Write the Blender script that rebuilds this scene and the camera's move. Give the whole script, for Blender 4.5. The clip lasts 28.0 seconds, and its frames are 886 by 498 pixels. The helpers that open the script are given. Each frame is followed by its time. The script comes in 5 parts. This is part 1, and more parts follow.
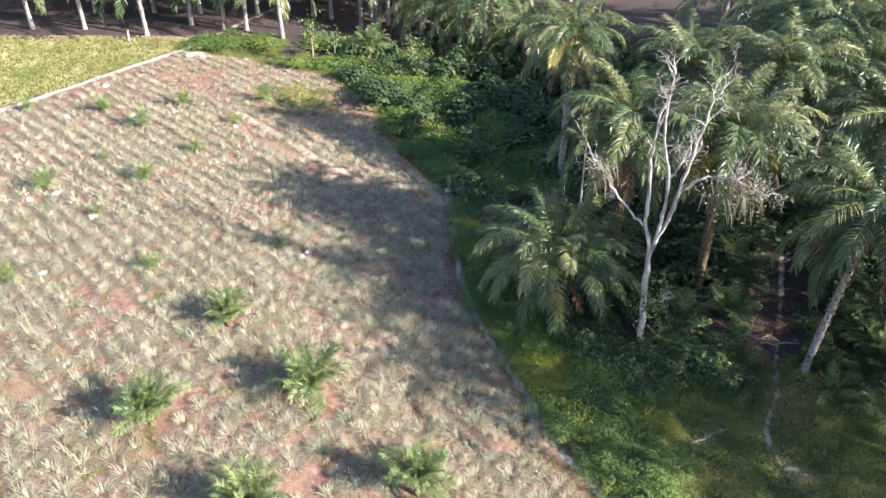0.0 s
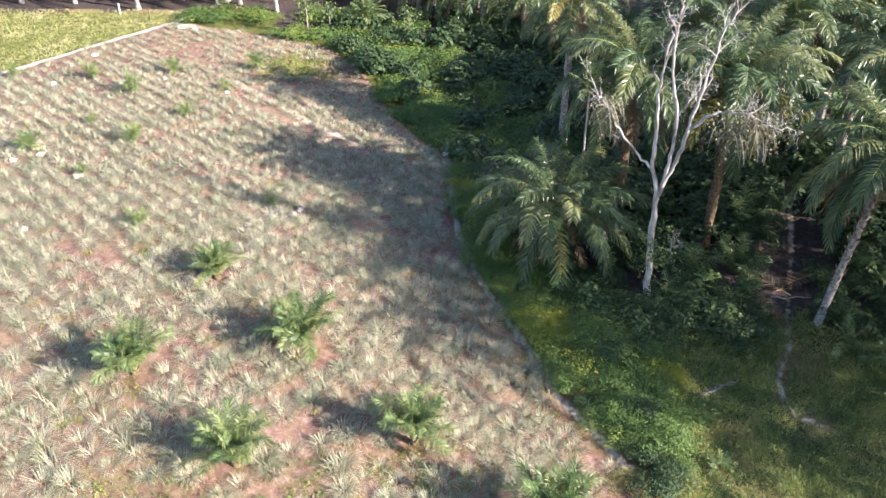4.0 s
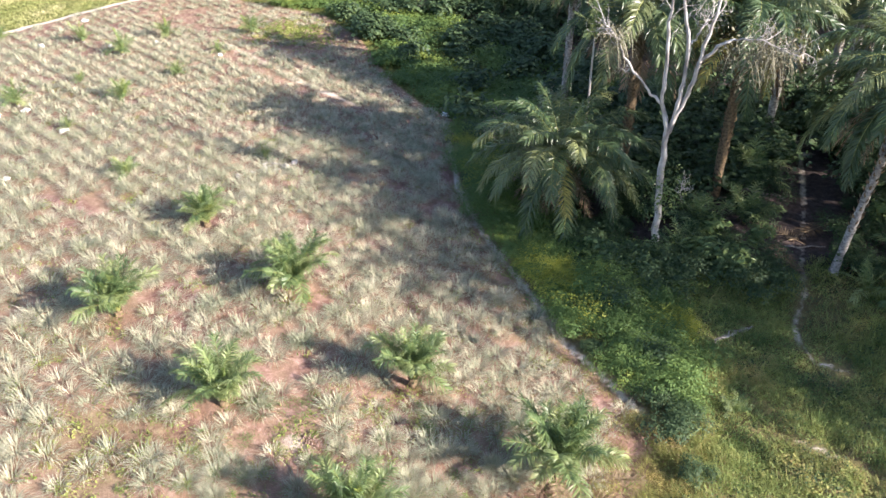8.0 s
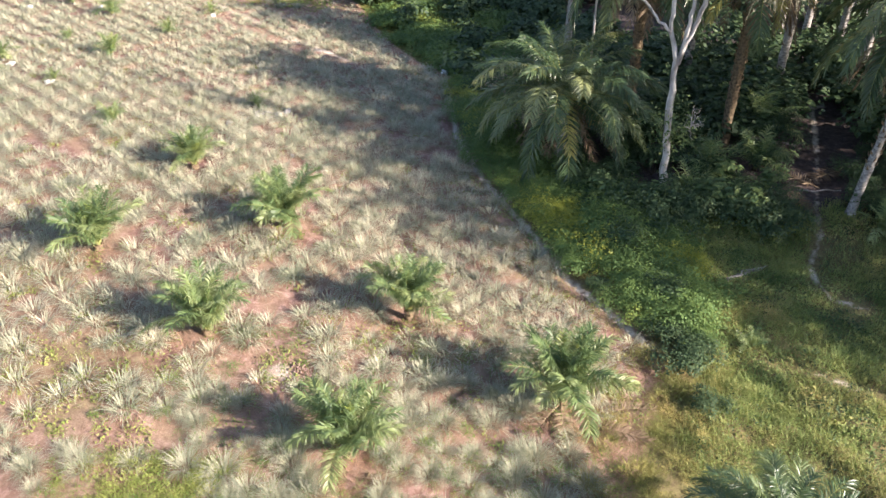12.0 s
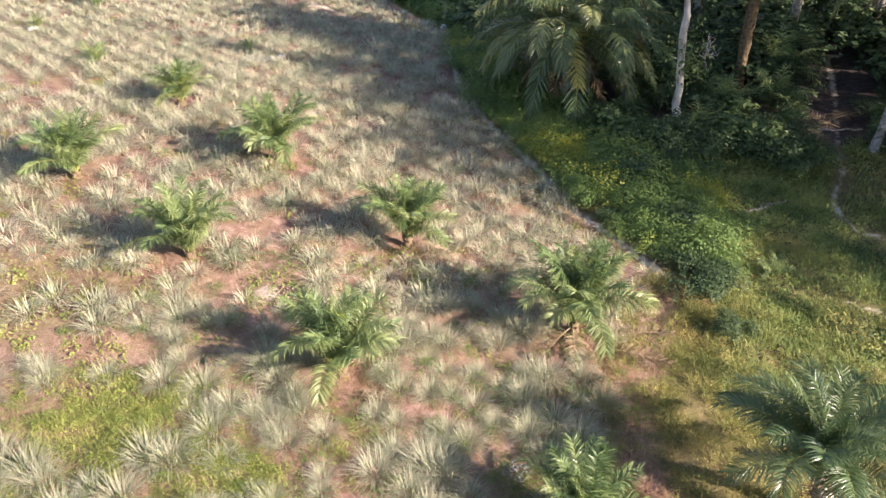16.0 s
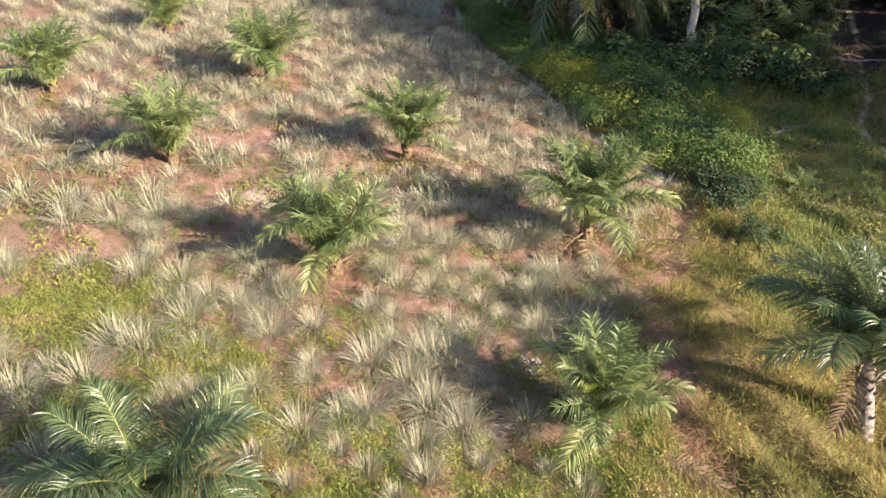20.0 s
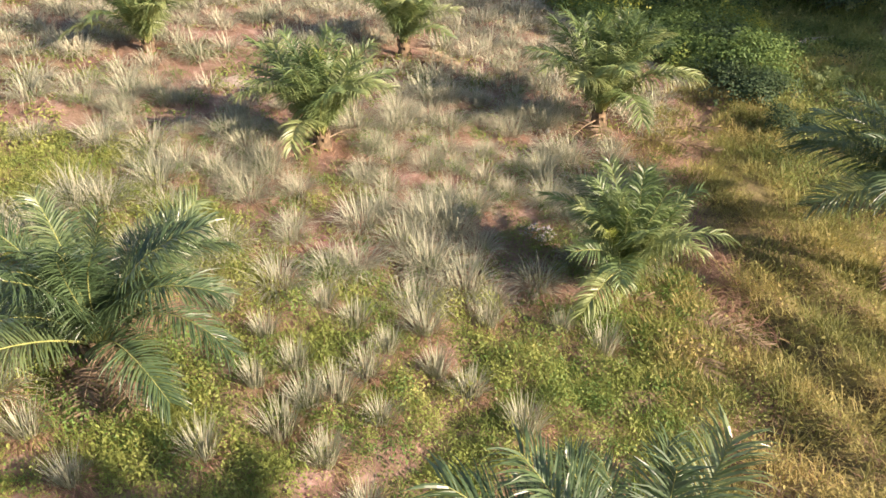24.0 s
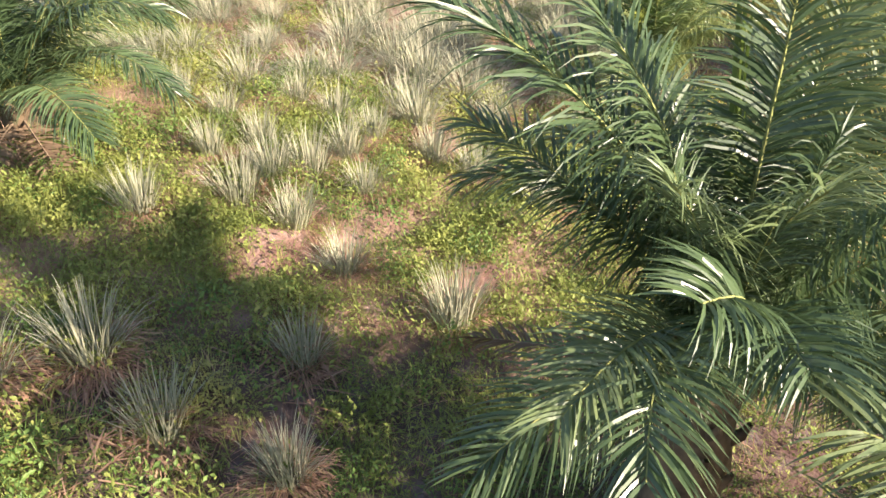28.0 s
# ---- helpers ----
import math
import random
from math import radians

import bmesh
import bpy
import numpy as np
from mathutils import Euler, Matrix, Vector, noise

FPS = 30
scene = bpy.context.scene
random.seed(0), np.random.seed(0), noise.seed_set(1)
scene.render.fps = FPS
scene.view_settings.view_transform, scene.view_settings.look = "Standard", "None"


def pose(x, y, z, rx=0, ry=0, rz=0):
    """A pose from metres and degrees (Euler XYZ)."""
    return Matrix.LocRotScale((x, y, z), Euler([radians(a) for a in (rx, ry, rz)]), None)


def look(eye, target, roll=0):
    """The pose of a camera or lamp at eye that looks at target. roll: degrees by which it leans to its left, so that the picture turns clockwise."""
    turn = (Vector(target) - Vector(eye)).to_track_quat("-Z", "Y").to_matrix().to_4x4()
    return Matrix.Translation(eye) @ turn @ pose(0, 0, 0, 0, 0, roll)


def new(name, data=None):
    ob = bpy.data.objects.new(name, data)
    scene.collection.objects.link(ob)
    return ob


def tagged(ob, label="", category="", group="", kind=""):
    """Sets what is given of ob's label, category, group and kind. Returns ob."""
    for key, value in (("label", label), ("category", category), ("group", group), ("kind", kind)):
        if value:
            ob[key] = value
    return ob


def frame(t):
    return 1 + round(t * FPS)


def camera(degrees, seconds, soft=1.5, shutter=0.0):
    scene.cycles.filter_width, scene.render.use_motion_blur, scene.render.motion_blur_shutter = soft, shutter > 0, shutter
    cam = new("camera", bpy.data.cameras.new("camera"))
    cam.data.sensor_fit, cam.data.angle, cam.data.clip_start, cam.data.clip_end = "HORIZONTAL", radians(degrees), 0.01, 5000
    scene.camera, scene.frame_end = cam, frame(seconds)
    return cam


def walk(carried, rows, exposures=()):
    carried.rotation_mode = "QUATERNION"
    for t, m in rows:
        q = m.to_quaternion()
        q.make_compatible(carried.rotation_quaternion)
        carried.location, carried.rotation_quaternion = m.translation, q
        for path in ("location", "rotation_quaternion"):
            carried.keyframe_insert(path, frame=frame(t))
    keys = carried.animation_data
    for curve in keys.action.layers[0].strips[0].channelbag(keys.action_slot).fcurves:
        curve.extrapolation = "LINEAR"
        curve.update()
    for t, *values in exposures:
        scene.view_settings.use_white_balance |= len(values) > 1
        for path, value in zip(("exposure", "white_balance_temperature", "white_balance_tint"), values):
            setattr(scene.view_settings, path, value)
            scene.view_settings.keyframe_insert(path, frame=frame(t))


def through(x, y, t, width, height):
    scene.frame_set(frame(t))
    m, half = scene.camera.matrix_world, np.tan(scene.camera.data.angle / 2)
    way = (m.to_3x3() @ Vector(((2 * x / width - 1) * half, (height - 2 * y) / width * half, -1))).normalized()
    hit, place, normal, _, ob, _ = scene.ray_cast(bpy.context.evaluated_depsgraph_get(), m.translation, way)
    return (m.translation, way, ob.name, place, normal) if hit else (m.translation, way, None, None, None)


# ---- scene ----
cam = camera(60.02, 28.0)
# seconds, eye, yaw, pitch, roll
PATH = [
    (0.0, 0.026, -0.006, 30.500, 0.198, -32.553, 0.322),
    (0.5, 0.040, 0.007, 30.042, 0.177, -32.515, 0.333),
    (1.0, 0.073, 0.008, 29.582, 0.131, -32.500, 0.350),
    (1.5, 0.101, -0.003, 29.126, 0.090, -32.483, 0.356),
    (2.0, 0.102, -0.008, 28.672, 0.077, -32.472, 0.355),
    (2.5, 0.090, -0.005, 28.219, 0.066, -32.459, 0.342),
    (3.0, 0.075, -0.004, 27.768, 0.051, -32.442, 0.324),
    (3.5, 0.059, -0.005, 27.319, 0.041, -32.428, 0.314),
    (5.5, 0.106, -0.065, 25.557, -0.093, -32.385, 0.361),
    (6.0, 0.089, -0.078, 25.104, -0.111, -32.382, 0.365),
    (6.5, 0.071, -0.081, 24.648, -0.130, -32.374, 0.376),
    (7.0, 0.053, -0.071, 24.187, -0.148, -32.374, 0.382),
    (7.5, 0.037, -0.055, 23.719, -0.157, -32.389, 0.379),
    (8.0, 0.014, -0.036, 23.261, -0.134, -32.380, 0.372),
    (8.5, 0.006, -0.036, 22.807, -0.104, -32.366, 0.360),
    (9.0, 0.010, -0.063, 22.350, -0.069, -32.362, 0.342),
    (9.5, 0.028, -0.094, 21.894, -0.053, -32.357, 0.321),
    (10.0, 0.058, -0.106, 21.438, -0.057, -32.340, 0.313),
    (10.5, 0.085, -0.112, 20.984, -0.071, -32.323, 0.307),
    (11.0, 0.102, -0.123, 20.522, -0.071, -32.326, 0.301),
    (11.5, 0.121, -0.134, 20.068, -0.075, -32.310, 0.301),
    (12.0, 0.144, -0.147, 19.612, -0.089, -32.294, 0.296),
    (12.5, 0.161, -0.158, 19.149, -0.099, -32.287, 0.286),
    (14.5, 0.200, -0.119, 17.287, -0.128, -32.256, 0.262),
    (15.0, 0.188, -0.078, 16.828, -0.144, -32.248, 0.265),
    (15.5, 0.141, -0.023, 16.365, -0.155, -32.250, 0.270),
    (16.0, 0.089, 0.035, 15.900, -0.149, -32.255, 0.289),
    (16.5, 0.057, 0.076, 15.428, -0.143, -32.261, 0.323),
    (17.0, 0.047, 0.101, 14.951, -0.137, -32.261, 0.343),
    (17.5, 0.047, 0.118, 14.474, -0.121, -32.261, 0.348),
    (18.0, 0.054, 0.130, 13.999, -0.104, -32.259, 0.344),
    (18.5, 0.062, 0.128, 13.528, -0.094, -32.249, 0.330),
    (19.0, 0.069, 0.113, 13.059, -0.093, -32.231, 0.317),
    (19.5, 0.067, 0.095, 12.586, -0.089, -32.209, 0.315),
    (20.0, 0.058, 0.070, 12.110, -0.082, -32.197, 0.325),
    (20.5, 0.051, 0.060, 11.642, -0.093, -32.200, 0.330),
    (22.5, 0.050, 0.125, 9.794, -0.160, -32.273, 0.289),
    (23.0, 0.064, 0.121, 9.341, -0.163, -32.301, 0.270),
    (23.5, 0.067, 0.105, 8.879, -0.137, -32.319, 0.259),
    (24.0, 0.072, 0.108, 8.407, -0.121, -32.318, 0.249),
    (24.5, 0.086, 0.112, 7.915, -0.134, -32.307, 0.246),
    (25.0, 0.092, 0.131, 7.428, -0.175, -32.277, 0.251),
    (25.5, 0.096, 0.151, 6.943, -0.231, -32.250, 0.257),
    (26.0, 0.092, 0.175, 6.470, -0.282, -32.250, 0.248),
    (26.5, 0.074, 0.182, 6.001, -0.312, -32.290, 0.222),
    (27.0, 0.067, 0.175, 5.534, -0.336, -32.364, 0.158),
    (27.5, 0.059, 0.189, 5.071, -0.351, -32.467, 0.062),
    (28.0, 0.064, 0.220, 4.607, -0.367, -32.599, -0.060),
]
walk(cam, [(t, pose(x, y, z, 90 + pitch, 0, yaw) @ pose(0, 0, 0, 0, 0, roll)) for t, x, y, z, yaw, pitch, roll in PATH],
     [(0, 1.72, 6250, 20), (9, 1.70, 6350, 19), (16, 1.57, 6850, 22), (20, 1.43, 7200, 25), (24, 1.34, 7450, 24), (26.5, 1.43, 7350, 24), (28, 1.64, 7100, 21)])

# ---- light ----
SUN_EL, SUN_DIR = radians(24.8), Vector((0.905, -0.425, 0.0)).normalized()
world = bpy.data.worlds.new("sky")
scene.world = world
world.use_nodes = True
wn = world.node_tree.nodes
sky = wn.new("ShaderNodeTexSky")
sky.sky_type, sky.sun_disc = "NISHITA", False
sky.sun_elevation, sky.sun_rotation = SUN_EL, math.atan2(SUN_DIR.x, SUN_DIR.y)
sky.dust_density, sky.air_density, sky.ozone_density = 0.7, 1.0, 1.6
wn["Background"].inputs["Strength"].default_value = 0.10
world.node_tree.links.new(sky.outputs["Color"], wn["Background"].inputs["Color"])
sun = new("sun", bpy.data.lights.new("sun", "SUN"))
sun.data.energy, sun.data.angle, sun.data.color = 5.5, radians(0.55), (1.0, 0.925, 0.80)
to_sun = SUN_DIR * math.cos(SUN_EL) + Vector((0, 0, math.sin(SUN_EL)))
sun.matrix_world = look(to_sun * 200, (0, 0, 0))
scene.view_settings.exposure = 1.3

rng = np.random.default_rng(7)


# ---- materials ----
def material(name, rough=0.6, spec=0.3):
    m = bpy.data.materials.new(name)
    m.use_nodes = True
    b = m.node_tree.nodes["Principled BSDF"]
    b.inputs["Roughness"].default_value = rough
    b.inputs["Specular IOR Level"].default_value = spec
    return m, m.node_tree.nodes, m.node_tree.links, b


def noise_node(n, l, scale, detail=4.0, coord="Object", rough=0.55):
    tc = n.new("ShaderNodeTexCoord")
    t = n.new("ShaderNodeTexNoise")
    t.inputs["Scale"].default_value, t.inputs["Detail"].default_value = scale, detail
    t.inputs["Roughness"].default_value = rough
    l.new(tc.outputs[coord], t.inputs["Vector"])
    return t.outputs["Fac"]


def ramp(n, l, fac, stops):
    r = n.new("ShaderNodeValToRGB")
    r.color_ramp.elements[0].position, r.color_ramp.elements[0].color = stops[0][0], (*stops[0][1], 1)
    r.color_ramp.elements[1].position, r.color_ramp.elements[1].color = stops[-1][0], (*stops[-1][1], 1)
    for p, c in stops[1:-1]:
        r.color_ramp.elements.new(p).color = (*c, 1)
    l.new(fac, r.inputs["Fac"])
    return r.outputs["Color"]


def mix(n, l, fac, a, b, how="MIX"):
    m = n.new("ShaderNodeMix")
    m.data_type, m.blend_type = "RGBA", how
    for slot, v in (("Factor", fac), ("A", a), ("B", b)):
        sock = [s for s in m.inputs if s.name == slot and (s.type == "VALUE" if slot == "Factor" else s.type == "RGBA")][0]
        if isinstance(v, (int, float)):
            sock.default_value = v
        elif isinstance(v, tuple):
            sock.default_value = (*v, 1)
        else:
            l.new(v, sock)
    return [s for s in m.outputs if s.type == "RGBA"][0]


def bump(n, l, b, fac, strength, dist=0.02):
    k = n.new("ShaderNodeBump")
    k.inputs["Strength"].default_value, k.inputs["Distance"].default_value = strength, dist
    l.new(fac, k.inputs["Height"])
    l.new(k.outputs["Normal"], b.inputs["Normal"])


def leaf_material(name, stops, rough=0.45, spec=0.35, through=0.25, scale=1.5, per="island", rnd=0.5, patch=0.6, off=0.0):
    """Foliage: colour varies from leaf to leaf and in patches; some light comes through."""
    m, n, l, b = material(name, rough, spec)
    if per == "island":
        g = n.new("ShaderNodeNewGeometry")
        r = g.outputs["Random Per Island"]
    else:
        g = n.new("ShaderNodeObjectInfo")
        r = g.outputs["Random"]
    a = n.new("ShaderNodeMath")
    a.operation = "MULTIPLY_ADD"
    a.inputs[1].default_value, a.inputs[2].default_value = rnd, off
    l.new(r, a.inputs[0])
    s = n.new("ShaderNodeMath")
    s.operation = "MULTIPLY_ADD"
    s.inputs[1].default_value = patch
    l.new(noise_node(n, l, scale, 3.0), s.inputs[0])
    l.new(a.outputs[0], s.inputs[2])
    c = ramp(n, l, s.outputs[0], stops)
    l.new(c, b.inputs["Base Color"])
    t = n.new("ShaderNodeBsdfTranslucent")
    l.new(c, t.inputs["Color"])
    x = n.new("ShaderNodeMixShader")
    x.inputs[0].default_value = through
    l.new(b.outputs[0], x.inputs[1])
    l.new(t.outputs[0], x.inputs[2])
    l.new(x.outputs[0], n["Material Output"].inputs["Surface"])
    return m


PALM = leaf_material("palm_leaf", [(0.1, (0.030, 0.062, 0.026)), (0.5, (0.082, 0.130, 0.052)), (0.95, (0.25, 0.27, 0.115))], 0.38, 0.55, 0.30, 0.8, "object", rnd=0.7, patch=0.4)
# darker version of the young palm leaf, used on the nearest young palms
PALM_NEAR = leaf_material("near_palm_leaf", [(0.1, (0.036, 0.072, 0.032)), (0.5, (0.092, 0.148, 0.062)), (0.95, (0.23, 0.28, 0.12))], 0.36, 0.6, 0.30, 0.8, "object", rnd=0.45)
PALM_YOUNG = leaf_material("young_palm_leaf", [(0.1, (0.055, 0.100, 0.040)), (0.5, (0.150, 0.220, 0.080)), (0.95, (0.36, 0.39, 0.16))], 0.42, 0.5, 0.36, 0.8, "object")
PALM_YELLOW = leaf_material("yellowing_palm_leaf", [(0.1, (0.16, 0.17, 0.04)), (0.5, (0.30, 0.27, 0.07)), (0.95, (0.40, 0.33, 0.12))], 0.45, 0.4, 0.3, 1.0, "object")
PALM_DRY = leaf_material("dry_palm_leaf", [(0.1, (0.10, 0.065, 0.040)), (0.5, (0.19, 0.135, 0.085)), (0.95, (0.30, 0.23, 0.15))], 0.7, 0.2, 0.12, 1.2, "object")
SPEAR = leaf_material("spear_leaf", [(0.1, (0.09, 0.16, 0.035)), (0.5, (0.16, 0.23, 0.05)), (0.95, (0.30, 0.33, 0.07))], 0.4, 0.4, 0.25, 2.0, "object")
CLUMP = leaf_material("clump_blade", [(0.05, (0.095, 0.130, 0.068)), (0.3, (0.205, 0.230, 0.140)), (0.6, (0.385, 0.380, 0.265)), (0.9, (0.61, 0.54, 0.40))], 0.6, 0.25, 0.2, 0.6, rnd=0.34, patch=0.8, off=-0.02)
STRAW = leaf_material("straw", [(0.1, (0.145, 0.074, 0.050)), (0.5, (0.33, 0.195, 0.130)), (0.95, (0.49, 0.345, 0.225))], 0.8, 0.15, 0.15, 0.8)
WEED = leaf_material("weed_leaf", [(0.1, (0.055, 0.095, 0.024)), (0.4, (0.150, 0.200, 0.048)), (0.7, (0.265, 0.300, 0.078)), (0.95, (0.38, 0.36, 0.12))], 0.55, 0.25, 0.3, 0.55, rnd=0.14, patch=1.3, off=-0.12)
GREENWEED = leaf_material("green_weed_leaf", [(0.1, (0.050, 0.105, 0.028)), (0.5, (0.125, 0.210, 0.050)), (0.95, (0.27, 0.34, 0.085))], 0.5, 0.3, 0.3, 0.6, rnd=0.16, patch=0.9, off=-0.05)
MEADOW = leaf_material("meadow_blade", [(0.1, (0.19, 0.24, 0.075)), (0.5, (0.40, 0.41, 0.16)), (0.95, (0.64, 0.57, 0.33))], 0.6, 0.25, 0.3, 0.25, rnd=0.2, patch=1.4, off=-0.25)
CLEARING = leaf_material("clearing_grass", [(0.1, (0.070, 0.120, 0.040)), (0.4, (0.175, 0.235, 0.072)), (0.7, (0.30, 0.330, 0.105)), (0.95, (0.42, 0.33, 0.14))], 0.6, 0.2, 0.3, 0.45, rnd=0.4, patch=1.5, off=-0.40)
YGRASS = leaf_material("yellow_grass", [(0.1, (0.085, 0.100, 0.032)), (0.4, (0.185, 0.195, 0.056)), (0.7, (0.38, 0.320, 0.110)), (0.95, (0.45, 0.30, 0.13))], 0.6, 0.25, 0.3, 0.6, rnd=0.2, patch=1.3, off=-0.22)
# far grass, paler than the straw: distance haze is put into its colour
HAZED_DRY_GRASS = leaf_material("dry_grass", [(0.1, (0.30, 0.22, 0.14)), (0.5, (0.48, 0.40, 0.26)), (0.95, (0.62, 0.54, 0.37))], 0.8, 0.15, 0.2, 0.4)
BUSH = leaf_material("bush_leaf", [(0.1, (0.022, 0.042, 0.021)), (0.5, (0.046, 0.082, 0.036)), (0.95, (0.11, 0.155, 0.062))], 0.55, 0.25, 0.25, 0.5)
LIME_CREEPER = leaf_material("lime_creeper_leaf", [(0.1, (0.16, 0.21, 0.045)), (0.5, (0.30, 0.33, 0.055)), (0.95, (0.46, 0.43, 0.07))], 0.45, 0.3, 0.35, 0.6)
CREEPER = leaf_material("creeper_leaf", [(0.1, (0.052, 0.098, 0.038)), (0.5, (0.115, 0.190, 0.060)), (0.8, (0.18, 0.255, 0.066)), (1.0, (0.32, 0.345, 0.065))], 0.6, 0.2, 0.34, 0.22, rnd=0.3, patch=1.5, off=-0.27)
LIME = leaf_material("pale_shrub_leaf", [(0.1, (0.060, 0.105, 0.040)), (0.5, (0.115, 0.175, 0.065)), (0.95, (0.26, 0.31, 0.10))], 0.45, 0.35, 0.3, 0.9)
GREYLEAF = leaf_material("withered_leaf", [(0.1, (0.10, 0.095, 0.065)), (0.5, (0.19, 0.18, 0.12)), (0.95, (0.30, 0.28, 0.19))], 0.7, 0.2, 0.15, 0.9)


def bark(name, dark, light, scale=6.0, stretch=0.25, strength=0.6):
    m, n, l, b = material(name, 0.85, 0.2)
    tc = n.new("ShaderNodeTexCoord")
    mp = n.new("ShaderNodeMapping")
    mp.inputs["Scale"].default_value = (1, 1, stretch)
    t = n.new("ShaderNodeTexNoise")
    t.inputs["Scale"].default_value, t.inputs["Detail"].default_value = scale, 6
    l.new(tc.outputs["Object"], mp.inputs["Vector"])
    l.new(mp.outputs["Vector"], t.inputs["Vector"])
    c = ramp(n, l, t.outputs["Fac"], [(0.3, dark), (0.7, light)])
    l.new(c, b.inputs["Base Color"])
    bump(n, l, b, t.outputs["Fac"], strength, 0.03)
    return m


TRUNK = bark("palm_trunk_bark", (0.10, 0.085, 0.075), (0.42, 0.39, 0.36), 5.0, 1.6)
TRUNK_OLD = bark("boot_covered_bark", (0.06, 0.045, 0.03), (0.24, 0.17, 0.10), 7.0, 1.0)
DEADWOOD = bark("bleached_bark", (0.16, 0.145, 0.135), (0.56, 0.53, 0.50), 3.0, 0.35, 0.5)
RACHIS = bark("frond_stalk", (0.17, 0.20, 0.06), (0.30, 0.30, 0.11), 8.0, 0.4, 0.2)
RACHIS_DRY = bark("dry_frond_stalk", (0.16, 0.11, 0.07), (0.34, 0.26, 0.17), 8.0, 0.4, 0.2)
WOOD = bark("weathered_wood", (0.16, 0.13, 0.11), (0.42, 0.37, 0.32), 9.0, 0.2, 0.5)
STEM = bark("shrub_stem", (0.07, 0.055, 0.035), (0.20, 0.16, 0.10), 10.0, 0.3, 0.4)


def ground_material():
    m, n, l, b = material("mixed_soil", 0.95, 0.1)
    zone = n.new("ShaderNodeAttribute")
    zone.attribute_name = "zone"
    sep = n.new("ShaderNodeSeparateColor")
    l.new(zone.outputs["Color"], sep.inputs["Color"])
    coarse, fine, grit = noise_node(n, l, 0.35, 5), noise_node(n, l, 2.6, 6, rough=0.7), noise_node(n, l, 14.0, 4, rough=0.7)
    soil = ramp(n, l, fine, [(0.28, (0.075, 0.036, 0.027)), (0.5, (0.205, 0.114, 0.092)), (0.72, (0.43, 0.285, 0.245))])
    dry = ramp(n, l, grit, [(0.3, (0.17, 0.115, 0.068)), (0.7, (0.40, 0.31, 0.195))])
    soil = mix(n, l, ramp(n, l, coarse, [(0.36, (0, 0, 0)), (0.62, (0.6, 0.6, 0.6))]), soil, dry)
    grass = ramp(n, l, fine, [(0.25, (0.048, 0.055, 0.018)), (0.5, (0.110, 0.120, 0.034)), (0.78, (0.25, 0.230, 0.072))])
    # litter tone: grove and forest floor, plus painted shade at the field's near end
    litter = ramp(n, l, fine, [(0.3, (0.040, 0.030, 0.028)), (0.55, (0.085, 0.066, 0.062)), (0.82, (0.20, 0.16, 0.15))])
    sand = ramp(n, l, grit, [(0.3, (0.42, 0.35, 0.28)), (0.7, (0.66, 0.59, 0.50))])

    def edge(chan, lo, hi):
        a = n.new("ShaderNodeMath")
        a.operation = "MULTIPLY_ADD"
        a.inputs[1].default_value = 0.5
        l.new(fine, a.inputs[0])
        l.new(sep.outputs[chan], a.inputs[2])
        return ramp(n, l, a.outputs[0], [(lo, (0, 0, 0)), (hi, (1, 1, 1))])

    c = mix(n, l, edge("Red", 0.55, 0.95), soil, grass)
    c = mix(n, l, edge("Green", 0.6, 0.9), c, litter)
    c = mix(n, l, edge("Blue", 0.62, 0.9), c, sand)
    l.new(c, b.inputs["Base Color"])
    bump(n, l, b, grit, 0.8, 0.035)
    return m


GROUND = ground_material()


def plain(name, dark, light, rough=0.6, scale=9.0, spec=0.3, strength=0.3):
    m, n, l, b = material(name, rough, spec)
    f = noise_node(n, l, scale, 5)
    l.new(ramp(n, l, f, [(0.3, dark), (0.7, light)]), b.inputs["Base Color"])
    bump(n, l, b, f, strength, 0.02)
    return m


BAG = plain("white_plastic_sack", (0.62, 0.62, 0.60), (0.86, 0.86, 0.84), 0.45, 6.0)
ROCK = plain("pale_rock", (0.24, 0.22, 0.20), (0.48, 0.45, 0.42), 0.9, 4.0, 0.2, 0.6)
ASH = plain("grey_ash", (0.20, 0.18, 0.17), (0.46, 0.43, 0.41), 0.95, 7.0, 0.1, 0.6)
EARTH = plain("turned_earth", (0.13, 0.075, 0.058), (0.36, 0.25, 0.21), 0.95, 6.0, 0.1, 0.9)


